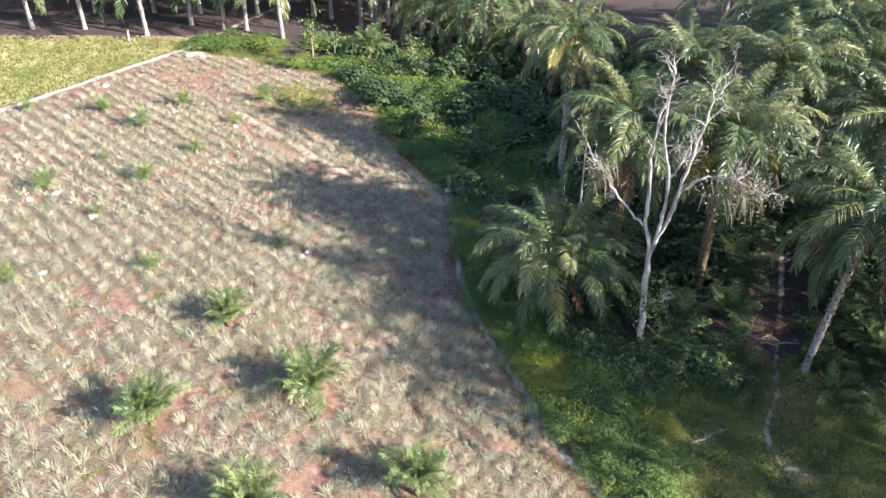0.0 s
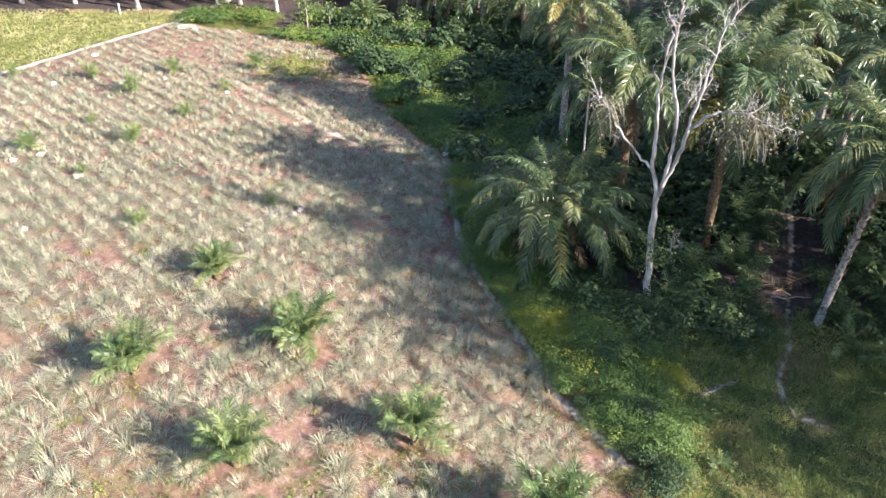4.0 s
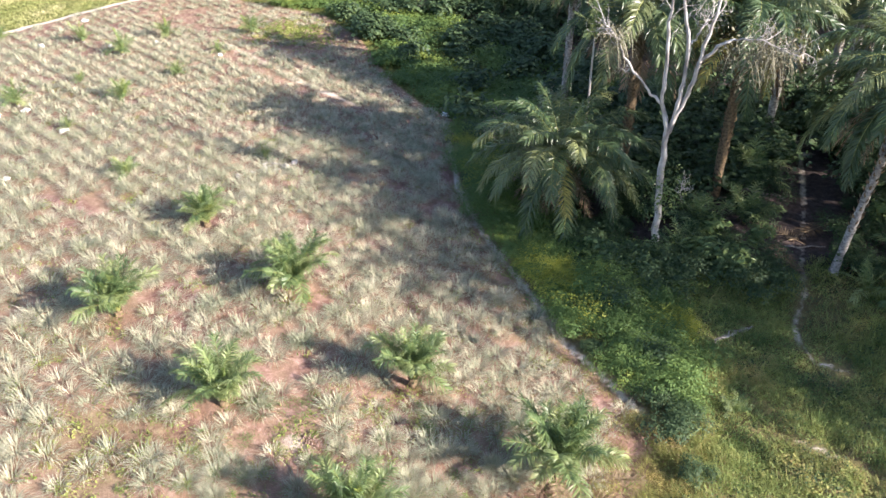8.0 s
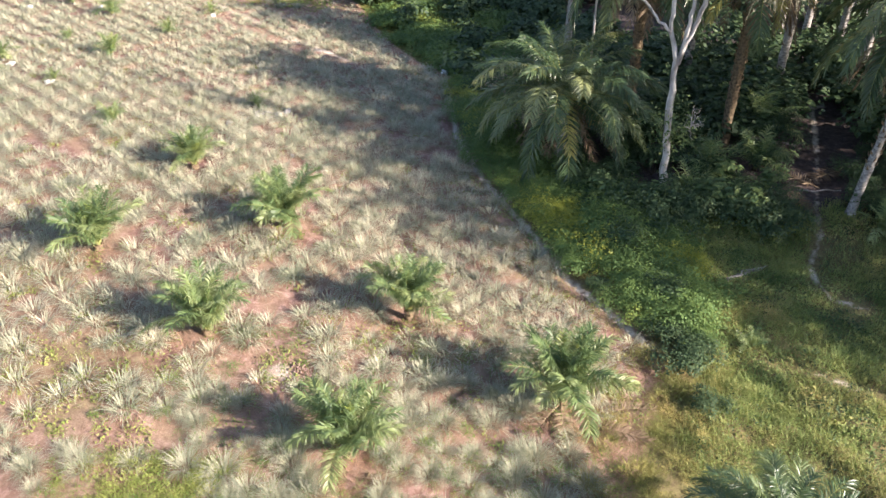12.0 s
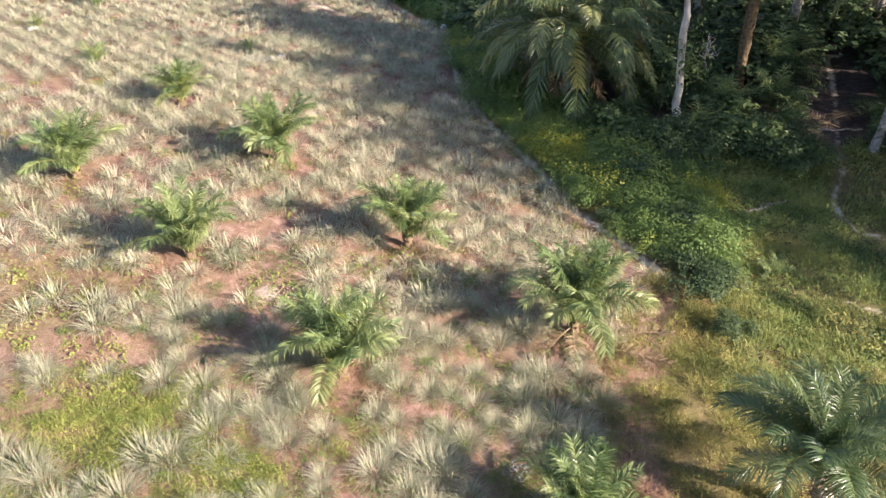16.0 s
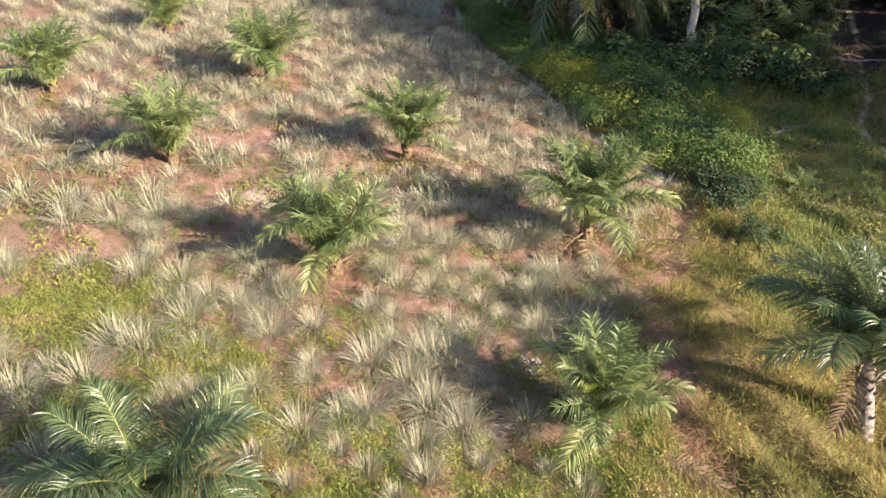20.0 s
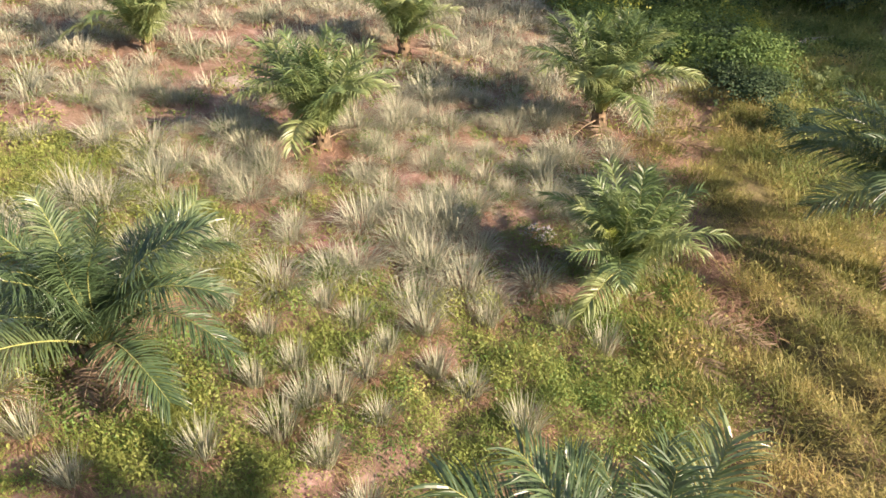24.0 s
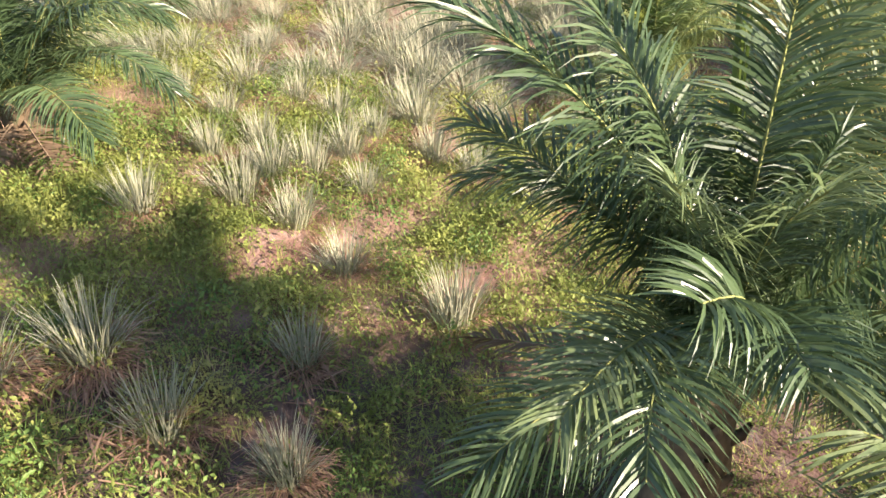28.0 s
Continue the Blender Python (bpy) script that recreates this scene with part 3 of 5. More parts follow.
def palm(name, x, y, h, rad, lib, n, size, label, group, lean=(0, 0), seed=0, dry=0, yellow=0, spear=1.3, boots=30, boot=0.16, drylib=LIB_DRY, low=1.0, turn=None, trunk_mats=(TRUNK, TRUNK_OLD), top=0.0, lime=0, extra=(), thin=1.0):
    """An oil palm: trunk, a whorl of fronds, the spear of the new leaf, withered fronds underneath."""
    r = np.random.default_rng(seed + 100)
    z = float(terrain(x, y))
    ob = new(name)
    ob.empty_display_size = 0.3
    ob.matrix_basis = pose(x, y, z - 0.08)
    tagged(ob, label, "palm", group)
    part("trunk", trunk_mesh(r, h + 0.08, rad, lean, boots, trunk_mats, boot=boot), ob)
    c = Vector((lean[0], lean[1], h + 0.02))
    t0 = r.uniform(0, 360) if turn is None else turn
    for k in range(n):
        u = (k + 0.5) / n
        cls = min(len(lib) - 1, int(len(lib) * u ** 0.85 * low))
        me = lib[cls][int(r.integers(len(lib[cls])))]
        az = t0 + 137.5 * k + r.normal() * 9
        s = size * (0.72 + 0.28 * min(1, u * 2.6)) * r.uniform(0.92, 1.08)
        off = Matrix.Rotation(radians(az), 4, "Z") @ Vector((0, rad * 0.45, top * (1 - u)))
        part("frond", me, ob, m=Matrix.Translation(c + off) @ Matrix.Rotation(radians(az), 4, "Z") @ pose(0, 0, 0, r.normal() * 5, r.normal() * 12, 0) @ Matrix.Scale(s, 4))
    for k in range(yellow + dry):
        src = LIB_YELLOW if k < yellow else drylib
        cls = src[int(r.integers(len(src)))]
        az = r.uniform(0, 360)
        off = Matrix.Rotation(radians(az), 4, "Z") @ Vector((0, rad * 0.7, -0.15 * size))
        part("frond", cls[int(r.integers(len(cls)))], ob, "yellowing frond" if k < yellow else "dry brown hanging frond", Matrix.Translation(c + off) @ Matrix.Rotation(radians(az), 4, "Z") @ Matrix.Scale(size * r.uniform(0.8, 1.0), 4))
    for k in range(lime):
        part("frond", LIB_LIME[k % 2][int(r.integers(2))], ob, "fresh lime-green frond", Matrix.Translation(c) @ Matrix.Rotation(radians(r.uniform(0, 360)), 4, "Z") @ pose(0, 0, 0, r.normal() * 9, r.normal() * 9, 0) @ Matrix.Scale(size * r.uniform(0.85, 1.1), 4))
    for az, cls, s in extra:
        part("frond", lib[cls][int(r.integers(len(lib[cls])))], ob, "tall upright frond", Matrix.Translation(c) @ Matrix.Rotation(radians(az), 4, "Z") @ Matrix.Scale(s, 4))
    if spear:
        part("spear", SPEARS[seed % 2], ob, "bright yellow-green unopened leaf", Matrix.Translation(c) @ pose(0, 0, 0, r.normal() * 4, r.normal() * 4, r.uniform(0, 360)) @ Matrix.Diagonal((spear * thin, spear * thin, spear, 1)))
    return ob


YG = "young oil palms planted in the field"
YL = "young oil palm with glossy green fronds among grass clumps"
# x, y, frond size, fronds, trunk
for k, (x, y, s, n, h) in enumerate([
        (-13.2, 37.2, 0.86, 24, 0.25), (-7.3, 31.5, 1.10, 30, 0.35), (-15.1, 28.7, 1.06, 26, 0.3), (-8.9, 23.2, 1.02, 26, 0.3),
        (-1.2, 25.2, 1.00, 28, 0.5), (4.55, 20.6, 1.20, 34, 0.5), (-2.9, 17.6, 1.04, 30, 0.4), (3.6, 12.4, 0.88, 28, 0.3)]):
    palm("young_palm", x, y, h, 0.16, LIB_YOUNG, n + 3, s, YL, YG, seed=k, dry=3 if k > 4 else 1, drylib=LIB_DRYYOUNG, spear=1.5 * s, boots=14, boot=0.10, low=0.84, lime=3, trunk_mats=(TRUNK_OLD, TRUNK_OLD))
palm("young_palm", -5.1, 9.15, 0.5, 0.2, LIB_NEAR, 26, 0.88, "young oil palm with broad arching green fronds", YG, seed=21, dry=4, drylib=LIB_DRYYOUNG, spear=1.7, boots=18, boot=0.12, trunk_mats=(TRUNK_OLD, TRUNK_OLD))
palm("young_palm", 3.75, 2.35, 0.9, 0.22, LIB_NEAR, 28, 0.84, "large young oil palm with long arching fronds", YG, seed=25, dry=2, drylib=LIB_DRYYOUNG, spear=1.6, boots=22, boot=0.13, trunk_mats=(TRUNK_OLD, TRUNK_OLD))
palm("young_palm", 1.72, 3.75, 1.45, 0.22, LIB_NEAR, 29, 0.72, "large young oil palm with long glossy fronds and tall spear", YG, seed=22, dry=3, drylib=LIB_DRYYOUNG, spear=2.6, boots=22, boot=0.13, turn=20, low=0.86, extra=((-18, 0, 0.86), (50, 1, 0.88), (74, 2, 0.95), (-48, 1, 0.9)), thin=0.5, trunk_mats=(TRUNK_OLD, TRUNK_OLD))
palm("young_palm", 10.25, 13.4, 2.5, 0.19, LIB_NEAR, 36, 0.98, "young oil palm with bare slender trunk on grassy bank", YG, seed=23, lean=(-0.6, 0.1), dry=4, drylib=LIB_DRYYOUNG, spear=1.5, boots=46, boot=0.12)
for k, (x, y, s) in enumerate([(-19.7, 43.0, 0.75), (-24.7, 56.3, 0.95), (-32.0, 54.6, 1.0), (-22.3, 62.3, 0.7), (-20.5, 68.9, 0.6), (-28.8, 67.7, 1.05), (-26.5, 73.1, 1.0),
                               (-33.7, 71.2, 1.0), (-18.7, 75.3, 1.05), (-41.5, 71.4, 0.8), (-28.7, 41.2, 0.8), (-26.4, 50.3, 0.5), (-29.5, 60.0, 0.5), (-11.8, 46.6, 0.5)]):
    palm("young_palm", x, y, 0.15, 0.1, LIB_SMALL, 16, s, "small young oil palm with short green fronds", YG, seed=40 + k, spear=1.3 * s, boots=0, lime=2)

MG = "mature oil palms along the scrub"
ML = "tall mature oil palm with drooping grey-green fronds"
palm("oil_palm", 7.1, 41.3, 4.4, 0.33, LIB_OLD, 50, 1.02, "squat mature oil palm with drooping withered lower fronds", MG, seed=60, dry=15, yellow=5, spear=1.8, boots=60, low=0.92)
palm("oil_palm", 17.6, 43.8, 11.4, 0.30, LIB_OLD, 46, 1.0, ML, MG, seed=61, dry=20, yellow=7, spear=2, boots=140, low=0.85, trunk_mats=(TRUNK_OLD, TRUNK_OLD))
palm("oil_palm", 21.6, 35.0, 10.4, 0.21, LIB_OLD, 44, 0.98, "tall mature oil palm with leaning pale trunk", MG, lean=(1.6, 0.9), seed=62, dry=12, yellow=6, spear=2, boots=110)
palm("oil_palm", 10.2, 61.0, 13.4, 0.30, LIB_OLD, 38, 0.90, ML, MG, seed=63, dry=12, yellow=7, spear=2, boots=60)
palm("oil_palm", 11.9, 45.6, 11.6, 0.30, LIB_OLD, 40, 1.0, ML, MG, seed=64, dry=14, yellow=7, spear=2, boots=130, trunk_mats=(TRUNK_OLD, TRUNK_OLD))
for k, (x, y, h) in enumerate([(18.5, 56.0, 12.0), (24.0, 52.5, 12.5), (28.5, 45.0, 11.5), (31.5, 36.5, 12.0), (30.5, 54.0, 12.5), (31.5, 60.0, 13.0), (37.0, 47.0, 12.5), (36, 58, 13), (31, 65, 13)]):
    palm("oil_palm", x, y, h, 0.30, LIB_OLD, 40, 0.98 + 0.03 * (k % 4), ML, MG, seed=70 + k, dry=4, yellow=1 if k % 3 == 0 else 0, spear=2, boots=40)
for j in range(6):
    for i in range(6):
        x, y = 22.0 + 8.0 * i + 4 * (j % 2) + rng.normal() * 0.7, 68.0 + 7.4 * j + rng.normal() * 0.7
        if x > 27 + 0.1 * (y - 68):
            palm("oil_palm", x, y, 11.5 + rng.normal() * 0.8, 0.30, LIB_FAR, 30, 1.05, ML, MG, seed=130 + 6 * j + i, dry=2, spear=0, boots=12)
# out of sight to the side: their shade lies on the scrub
for k, (x, y, h) in enumerate([(35.0, 27.5, 12.5), (41.5, 32.0, 12.0), (43.0, 23.0, 12.5), (27.0, 22.3, 13.6), (31.5, 25.0, 17.0), (34.0, 21.5, 12.0), (40.5, 15.2, 12.0), (43.5, 19.5, 12.0), (49.0, 24.0, 12.0), (40, 39.5, 12.0), (48, 33, 12), (48.0, 42.0, 12)]):
    palm("oil_palm", x, y, h, 0.30, LIB_FAR, 34, 1.0, ML, MG, seed=90 + k, dry=3, spear=2, boots=20)


# far grove: pale trunks in rows, crowns overhead
def crown_mesh(r, n, size):
    g = Geo()
    for k in range(n):
        u = (k + 0.5) / n
        src = LIB_FAR[min(4, int(5 * u))][k % 2]
        co = np.empty(len(src.vertices) * 3, np.float32)
        src.vertices.foreach_get("co", co)
        q = np.empty(len(src.loops), np.int32)
        src.loops.foreach_get("vertex_index", q)
        m = (Matrix.Rotation(radians(137.5 * k), 4, "Z") @ pose(0, 0, 0, r.normal() * 5, r.normal() * 10, 0) @ Matrix.Scale(size, 4)).to_3x3()
        g.add(co.reshape(-1, 3) @ np.array(m).T, q.reshape(-1, 4), 0)
    return g.mesh("crown", [PALM])


FAR_CROWNS = [crown_mesh(np.random.default_rng(31 + k), 24, 1.25) for k in range(2)]
FAR_TRUNKS = [trunk_mesh(np.random.default_rng(35 + k), 8.2, 0.27, (0.3 * (k - 1), 0.2), 16) for k in range(3)]


def grove_palm(x, y, k):
    ob = new("oil_palm")
    ob.matrix_basis = pose(x, y, float(terrain(x, y)) - 0.1, 0, 0, (k * 77) % 360)
    tagged(ob, "mature oil palm with pale straight trunk in shaded grove", "palm", "oil palms of the far grove")
    part("trunk", FAR_TRUNKS[k % 3], ob)
    part("crown", FAR_CROWNS[k % 2], ob, m=pose(0.3 * (k % 3 - 1), 0.2, 8.1, 0, 0, (k * 53) % 360))


front = [(-54.3, 100.0), (-47.5, 100.2), (-38.4, 97.4), (-34.2, 102.6), (-29.3, 100.8), (-26.3, 100.4), (-21.0, 97.2), (-11.5, 103.4), (-9.8, 105.2), (-8.0, 105.6), (-62, 101), (-69.5, 100), (-16, 106.5), (-1.5, 101), (4.5, 94)]
for k, (x, y) in enumerate(front):
    grove_palm(x, y, k)
k = 20
for j in range(6):
    for i in range(13):
        x, y = -72 + 7.6 * i + 3.8 * (j % 2) + rng.normal() * 0.6, 108.5 + 7.2 * j + rng.normal() * 0.6
        grove_palm(x, y, k)
        k += 1


# ---- slender areca palm ----
def areca(x, y, h, seed):
    r = np.random.default_rng(seed)
    ob = new("areca_palm")
    ob.matrix_basis = pose(x, y, float(terrain(x, y)) - 0.05)
    tagged(ob, "slender areca palm with thin pale trunk and small crown", "palm")
    g = Geo()
    g.tube([(0, 0, 0), (0.1, 0.05, h * 0.5), (0.05, 0.1, h)], [0.10, 0.075, 0.06], 8)
    part("trunk", g.mesh("trunk", [DEADWOOD], True), ob)
    for k in range(11):
        cls = LIB_SMALL[min(4, k // 2)]
        part("frond", cls[k % 2], ob, m=pose(0.05, 0.1, h, 0, 0, 137.5 * k) @ Matrix.Scale(1.25, 4))


areca(8.8, 44.1, 10.6, 3)


# ---- bleached dead tree ----
def dead_tree(x, y):
    r = np.random.default_rng(12)
    base = Vector((x, y, float(terrain(x, y)) - 0.1))
    ob = new("dead_tree")
    ob.matrix_basis = Matrix.Translation(base)
    tagged(ob, "bleached leafless tree with forked white limbs", "tree")
    rel = lambda *p: Vector(p) - base
    limbs = [
        ("trunk", [(11.95, 36.1, float(base.z)), (11.8, 36.2, 1.7), (11.6, 36.3, 4.6), (11.5, 36.3, 7.4)], 0.21, 0.165, 0),
        ("limb", [(11.5, 36.3, 7.25), (11.05, 36.45, 8.9), (10.98, 36.45, 10.6), (10.78, 36.5, 12.9), (10.83, 36.5, 15.0), (11.2, 36.4, 16.6)], 0.125, 0.045, 8),
        ("limb", [(11.03, 36.45, 8.8), (10.3, 36.6, 9.5), (9.5, 36.8, 10.4), (8.8, 36.9, 11.4), (8.35, 37.0, 12.1), (7.8, 37.1, 12.8)], 0.085, 0.04, 9),
        ("limb", [(11.55, 36.3, 7.4), (11.75, 36.2, 8.6), (11.85, 36.1, 10.1), (11.8, 36.2, 12.1), (11.3, 36.4, 13.9), (11.12, 36.4, 15.5), (11.25, 36.4, 17.0), (11.2, 36.4, 17.9)], 0.135, 0.035, 9),
        ("limb", [(11.55, 36.3, 7.3), (11.95, 36.1, 8.8), (12.3, 36.0, 10.2), (12.55, 35.9, 12.6), (12.8, 35.8, 14.2), (13.2, 35.7, 16.4), (13.5, 35.5, 17.4)], 0.135, 0.04, 9),
        ("limb", [(12.45, 35.95, 11.2), (13.25, 35.6, 12.25), (14.0, 35.3, 12.5), (14.8, 34.9, 12.5), (16.2, 34.0, 12.1)], 0.09, 0.03, 9),
        ("limb", [(11.85, 36.15, 11.9), (12.2, 36.2, 12.5), (12.7, 36.3, 13.3)], 0.08, 0.035, 6)]

    def twigs(g, o, d, size, rad, depth):
        pts, p, v = [o], o.copy(), d.normalized()
        for _ in range(4):
            v = (v + Vector(r.normal(size=3)) * 0.42 + Vector((0, 0, 0.10))).normalized()
            p = p + v * size / 4
            pts.append(p.copy())
        g.tube(pts, [rad * (1 - 0.2 * i) for i in range(5)], 4)
        if depth:
            for i in (1, 2, 3, 4):
                if r.random() < 0.8:
                    twigs(g, pts[i], v + Vector(r.normal(size=3)) * 0.9, size * r.uniform(0.45, 0.7), rad * 0.55, depth - 1)

    first = None
    for name, pts, r0, r1, tw in limbs:
        g = Geo()
        q = [rel(*p) for p in pts]
        fine = []
        for a, b in zip(q, q[1:]):
            for s in range(4):
                fine.append(a.lerp(b, s / 4) + Vector(r.normal(size=3)) * 0.035)
        fine.append(q[-1])
        n = len(fine)
        g.tube(fine, [(r0 + (r1 - r0) * i / (n - 1)) * (1 + 0.08 * r.normal()) * (1.35 if name == "trunk" and i == 0 else 1) for i in range(n)], 9 if r0 > 0.15 else 6)
        for i in range(tw):
            k = n - 1 - int((n * 0.55) * i / max(tw, 1))
            d = fine[min(k, n - 1)] - fine[max(k - 3, 0)]
            twigs(g, fine[k], d + Vector(r.normal(size=3)) * 0.5, 1.5 * r.uniform(0.6, 1.15), r1 * 0.8, 2)
        me = g.mesh(name, [DEADWOOD], True)
        part(name, me, ob)
    # tuft of leaves and a curled dead branch low on the trunk
    n = 420
    d = r.normal(size=(n, 3)) * (0.6, 0.5, 0.75)
    g = Geo()
    g.leaves(d + np.array(rel(11.9, 36.0, 4.1)), r.normal(size=(n, 3)) + (0, 0, 0.8), 0.10 * r.uniform(0.6, 1.3, n), 1.9, 0, r)
    for k in range(7):
        twigs(g, rel(11.75, 36.15, 3.4), Vector((r.normal(), r.normal(), 0.7)), 1.3, 0.02, 1)
    part("sprouting_leaves", g.mesh("sprouting_leaves", [LIME], False), ob, "pale green sprouts on the trunk")
    g = Geo()
    for k in range(5):
        twigs(g, rel(12.5, 35.8, 4.2), Vector((0.7 + 0.4 * r.normal(), 0.3 * r.normal(), 0.2 * r.normal())), 0.9, 0.03, 2)
    part("dead_branch", g.mesh("dead_branch", [DEADWOOD], True), ob)


dead_tree(11.95, 36.1)


# ---- grass clumps of the field ----
def clump_mesh(r, blades, h, spread, wide, segs, cut=0.0, dry=0.8, arch=0.0):
    g = Geo()
    a = r.uniform(0, 2 * math.pi, blades)
    rad = spread * 0.35 * np.sqrt(r.uniform(0, 1, blades))
    lean = 0.08 + 1.05 * r.uniform(0, 1, blades) ** (1 - 0.4 * min(arch, 1)) * (1 - cut)
    at = np.stack([rad * np.cos(a), rad * np.sin(a), np.full(blades, -0.03)], 1)
    b = a + r.normal(size=blades) * 0.5
    way = np.stack([np.cos(b) * lean, np.sin(b) * lean, np.ones(blades)], 1)
    g.blades(at, way, h * r.uniform(0.6, 1.15, blades), wide * r.uniform(0.7, 1.2, blades), r.uniform(0.25, 1.15, blades) * (1 - 0.6 * cut) + 0.1 + arch * r.uniform(0.3, 1.2, blades), segs, 0)
    me = g.mesh("grass_clump", [CLUMP])
    g = Geo()
    n = int(blades * dry)
    a = r.uniform(0, 2 * math.pi, n)
    d = spread * r.uniform(0.2, 0.75, n)
    at = np.stack([d * np.cos(a), d * np.sin(a), r.uniform(0.0, 0.09, n)], 1)
    b = a + r.normal(size=n) * 0.7
    way = np.stack([np.cos(b), np.sin(b), r.uniform(-0.15, 0.7, n)], 1)
    g.blades(at, way, h * r.uniform(0.3, 0.6, n), wide, r.uniform(0.6, 1.8, n), 2, 0)
    return me, g.mesh("dry_base", [STRAW])


TUFTS = [clump_mesh(np.random.default_rng(200 + k), 190, 0.60, 0.42, 0.0105, 4, 0.55 if k % 2 == 0 else 0.35, 1.9) for k in range(4)]
FOUNTAINS = [clump_mesh(np.random.default_rng(205 + k), 250, 0.95, 0.72, 0.0115, 4, -0.05, 0.7, 0.35) for k in range(6)]
FIELD = [clump_mesh(np.random.default_rng(210 + k), 100, 0.84, 0.7, 0.0185, 3, 0.0, 0.25, 0.75) for k in range(6)]
FAR_FIELD = [clump_mesh(np.random.default_rng(220 + k), 48, 0.84, 0.7, 0.036, 2, 0.0, 0.18, 0.75) for k in range(4)]


def clump_places():
    u = np.array([0.69, 0.72])        # across the rows
    v = np.array([0.72, -0.69])       # along the rows
    out = []
    for i in range(-70, 90):
        for j in range(-202, 133):
            q = u * (i * ROW + rng.normal() * 0.13) + v * (j * 0.60 + rng.normal() * 0.26)
            out.append((q[0], q[1], rng.random(), rng.random()))
    P = np.array(out)
    P[:, :2] += rng.normal(size=(len(P), 2)) * (0.24 * sm(27 - P[:, 1], 0, 8))[:, None]
    x, y = P[:, 0], P[:, 1]
    keep = in_field(x, y) & (x > -52) & ((y > 11.0) | (x < -6.2) & (y > 4))
    gone = 0.02 + 0.12 * (y < 22) + 0.32 * sm(wave(x, y, 0.28, 3.0), 0.2, 0.8) + 0.25 * sm(y - 66, 0, 15)
    gone = np.where(np.abs(x - edge_x(y)) < 1.6, gone + 0.25, gone)
    gone = gone + 0.8 * np.clip(trail(x, y, [(-20, 69), (-13.7, 62.8), (-7.1, 58)], 1.2) + trail(x, y, FOOTPATH, 1.4), 0, 1)
    gone = gone + 0.8 * np.exp(-((x + 14) / 5.0) ** 2 - ((y - 76) / 4.0) ** 2)
    gone = gone + 0.8 * fallow(x, y) + 0.9 * np.exp(-((x + 5.7) / 1.3) ** 2 - ((y - 21.2) / 1.3) ** 2)
    for px, py in [(-13.2, 37.1), (-7.3, 31.4), (-15.1, 28.5), (-8.9, 23.0), (-1.2, 25.0), (4.6, 20.2), (-3.0, 17.2), (3.5, 11.9), (-5.1, 9.15), (1.72, 3.75), (-5.4, 21.8)]:
        gone = gone + 0.9 * (np.hypot(x - px, y - py) < 1.0)
    return P[keep & (P[:, 2] > gone)]


places = clump_places()
dist = np.hypot(places[:, 0] + 0.5, places[:, 1] - 4)
order = np.argsort(dist)
near, rest = places[order[:262]], places[order[262:]]
CG = "spiky clumps planted in rows"


def clump(lib, x, y, a, b, size, label):
    blades, dry = lib[int(b * 997) % len(lib)]
    ob = put("grass_clump", blades, x, y, label, "grass", CG, turn=360 * a, scale=size)
    part("dry_base", dry, ob, "withered straw at its foot")


for x, y, a, b in near:
    clump(FOUNTAINS, x, y, a, b, 0.55 + 0.5 * b, "fountain of long grey-green leaves on pinkish soil")
# trimmed tufts in the weedy part of the field
TUFT_AT = [(-2.8, 9.9), (-2.2, 9.2), (-1.5, 8.6), (-0.8, 8.2), (-2.2, 7.9), (-1.5, 7.4), (-0.9, 6.7), (-1.4, 10.5), (-0.8, 9.8), (0.0, 9.4), (1.3, 8.2), (2.9, 10.4), (0.9, 10.9), (2.2, 10.8),
           (-4.6, 6.7), (-3.1, 7.3), (-5.5, 7.5), (-1.1, 5.2), (-2.0, 4.3), (-2.75, 5.0), (-1.0, 3.9), (-3.4, 4.6), (0.2, 5.9), (-1.9, 8.4), (-3.6, 10.6), (-2.0, 10.9), (-5.6, 6.0), (-0.2, 10.4), (-2.7, 8.7), (0.5, 8.9), (-1.1, 9.2)]
for x, y in TUFT_AT:
    a, b = rng.random(), rng.random()
    clump(TUFTS, x, y, a, b, (0.78 + 0.36 * b) * (1.0 if y < 5.5 else 1.0), "trimmed tuft of upright grey-green leaves with straw base")


def clear_of_tufts(x, y):
    """0 at a trimmed tuft, 1 well away from it."""
    return np.prod([1 - np.exp(-(((x - a) / 0.3) ** 2 + ((y - b + 0.08) / 0.3) ** 2) ** 2) for a, b in TUFT_AT], axis=0)


def stamp(meshes, at, turn, size):
    """Copies of small meshes joined into one set of quads."""
    g = Geo()
    src = []
    for me in meshes:
        co = np.empty(len(me.vertices) * 3, np.float32)
        me.vertices.foreach_get("co", co)
        q = np.empty(len(me.loops), np.int32)
        me.loops.foreach_get("vertex_index", q)
        src.append((co.reshape(-1, 3), q.reshape(-1, 4)))
    which = rng.integers(0, len(src), len(at))
    for k, (co, q) in enumerate(src):
        i = np.where(which == k)[0]
        c, s = np.cos(turn[i])[:, None], np.sin(turn[i])[:, None]
        V = np.stack([co[None, :, 0] * c - co[None, :, 1] * s, co[None, :, 0] * s + co[None, :, 1] * c, np.broadcast_to(co[None, :, 2], (len(i), len(co)))], -1)
        V = V * size[i][:, None, None] + at[i][:, None, :]
        Q = (q[None] + (np.arange(len(i)) * len(co))[:, None, None]).reshape(-1, 4)
        g.add(V.reshape(-1, 3), Q)
    return g


def ground_at(x, y):
    return np.stack([x, y, terrain(x, y)], 1)


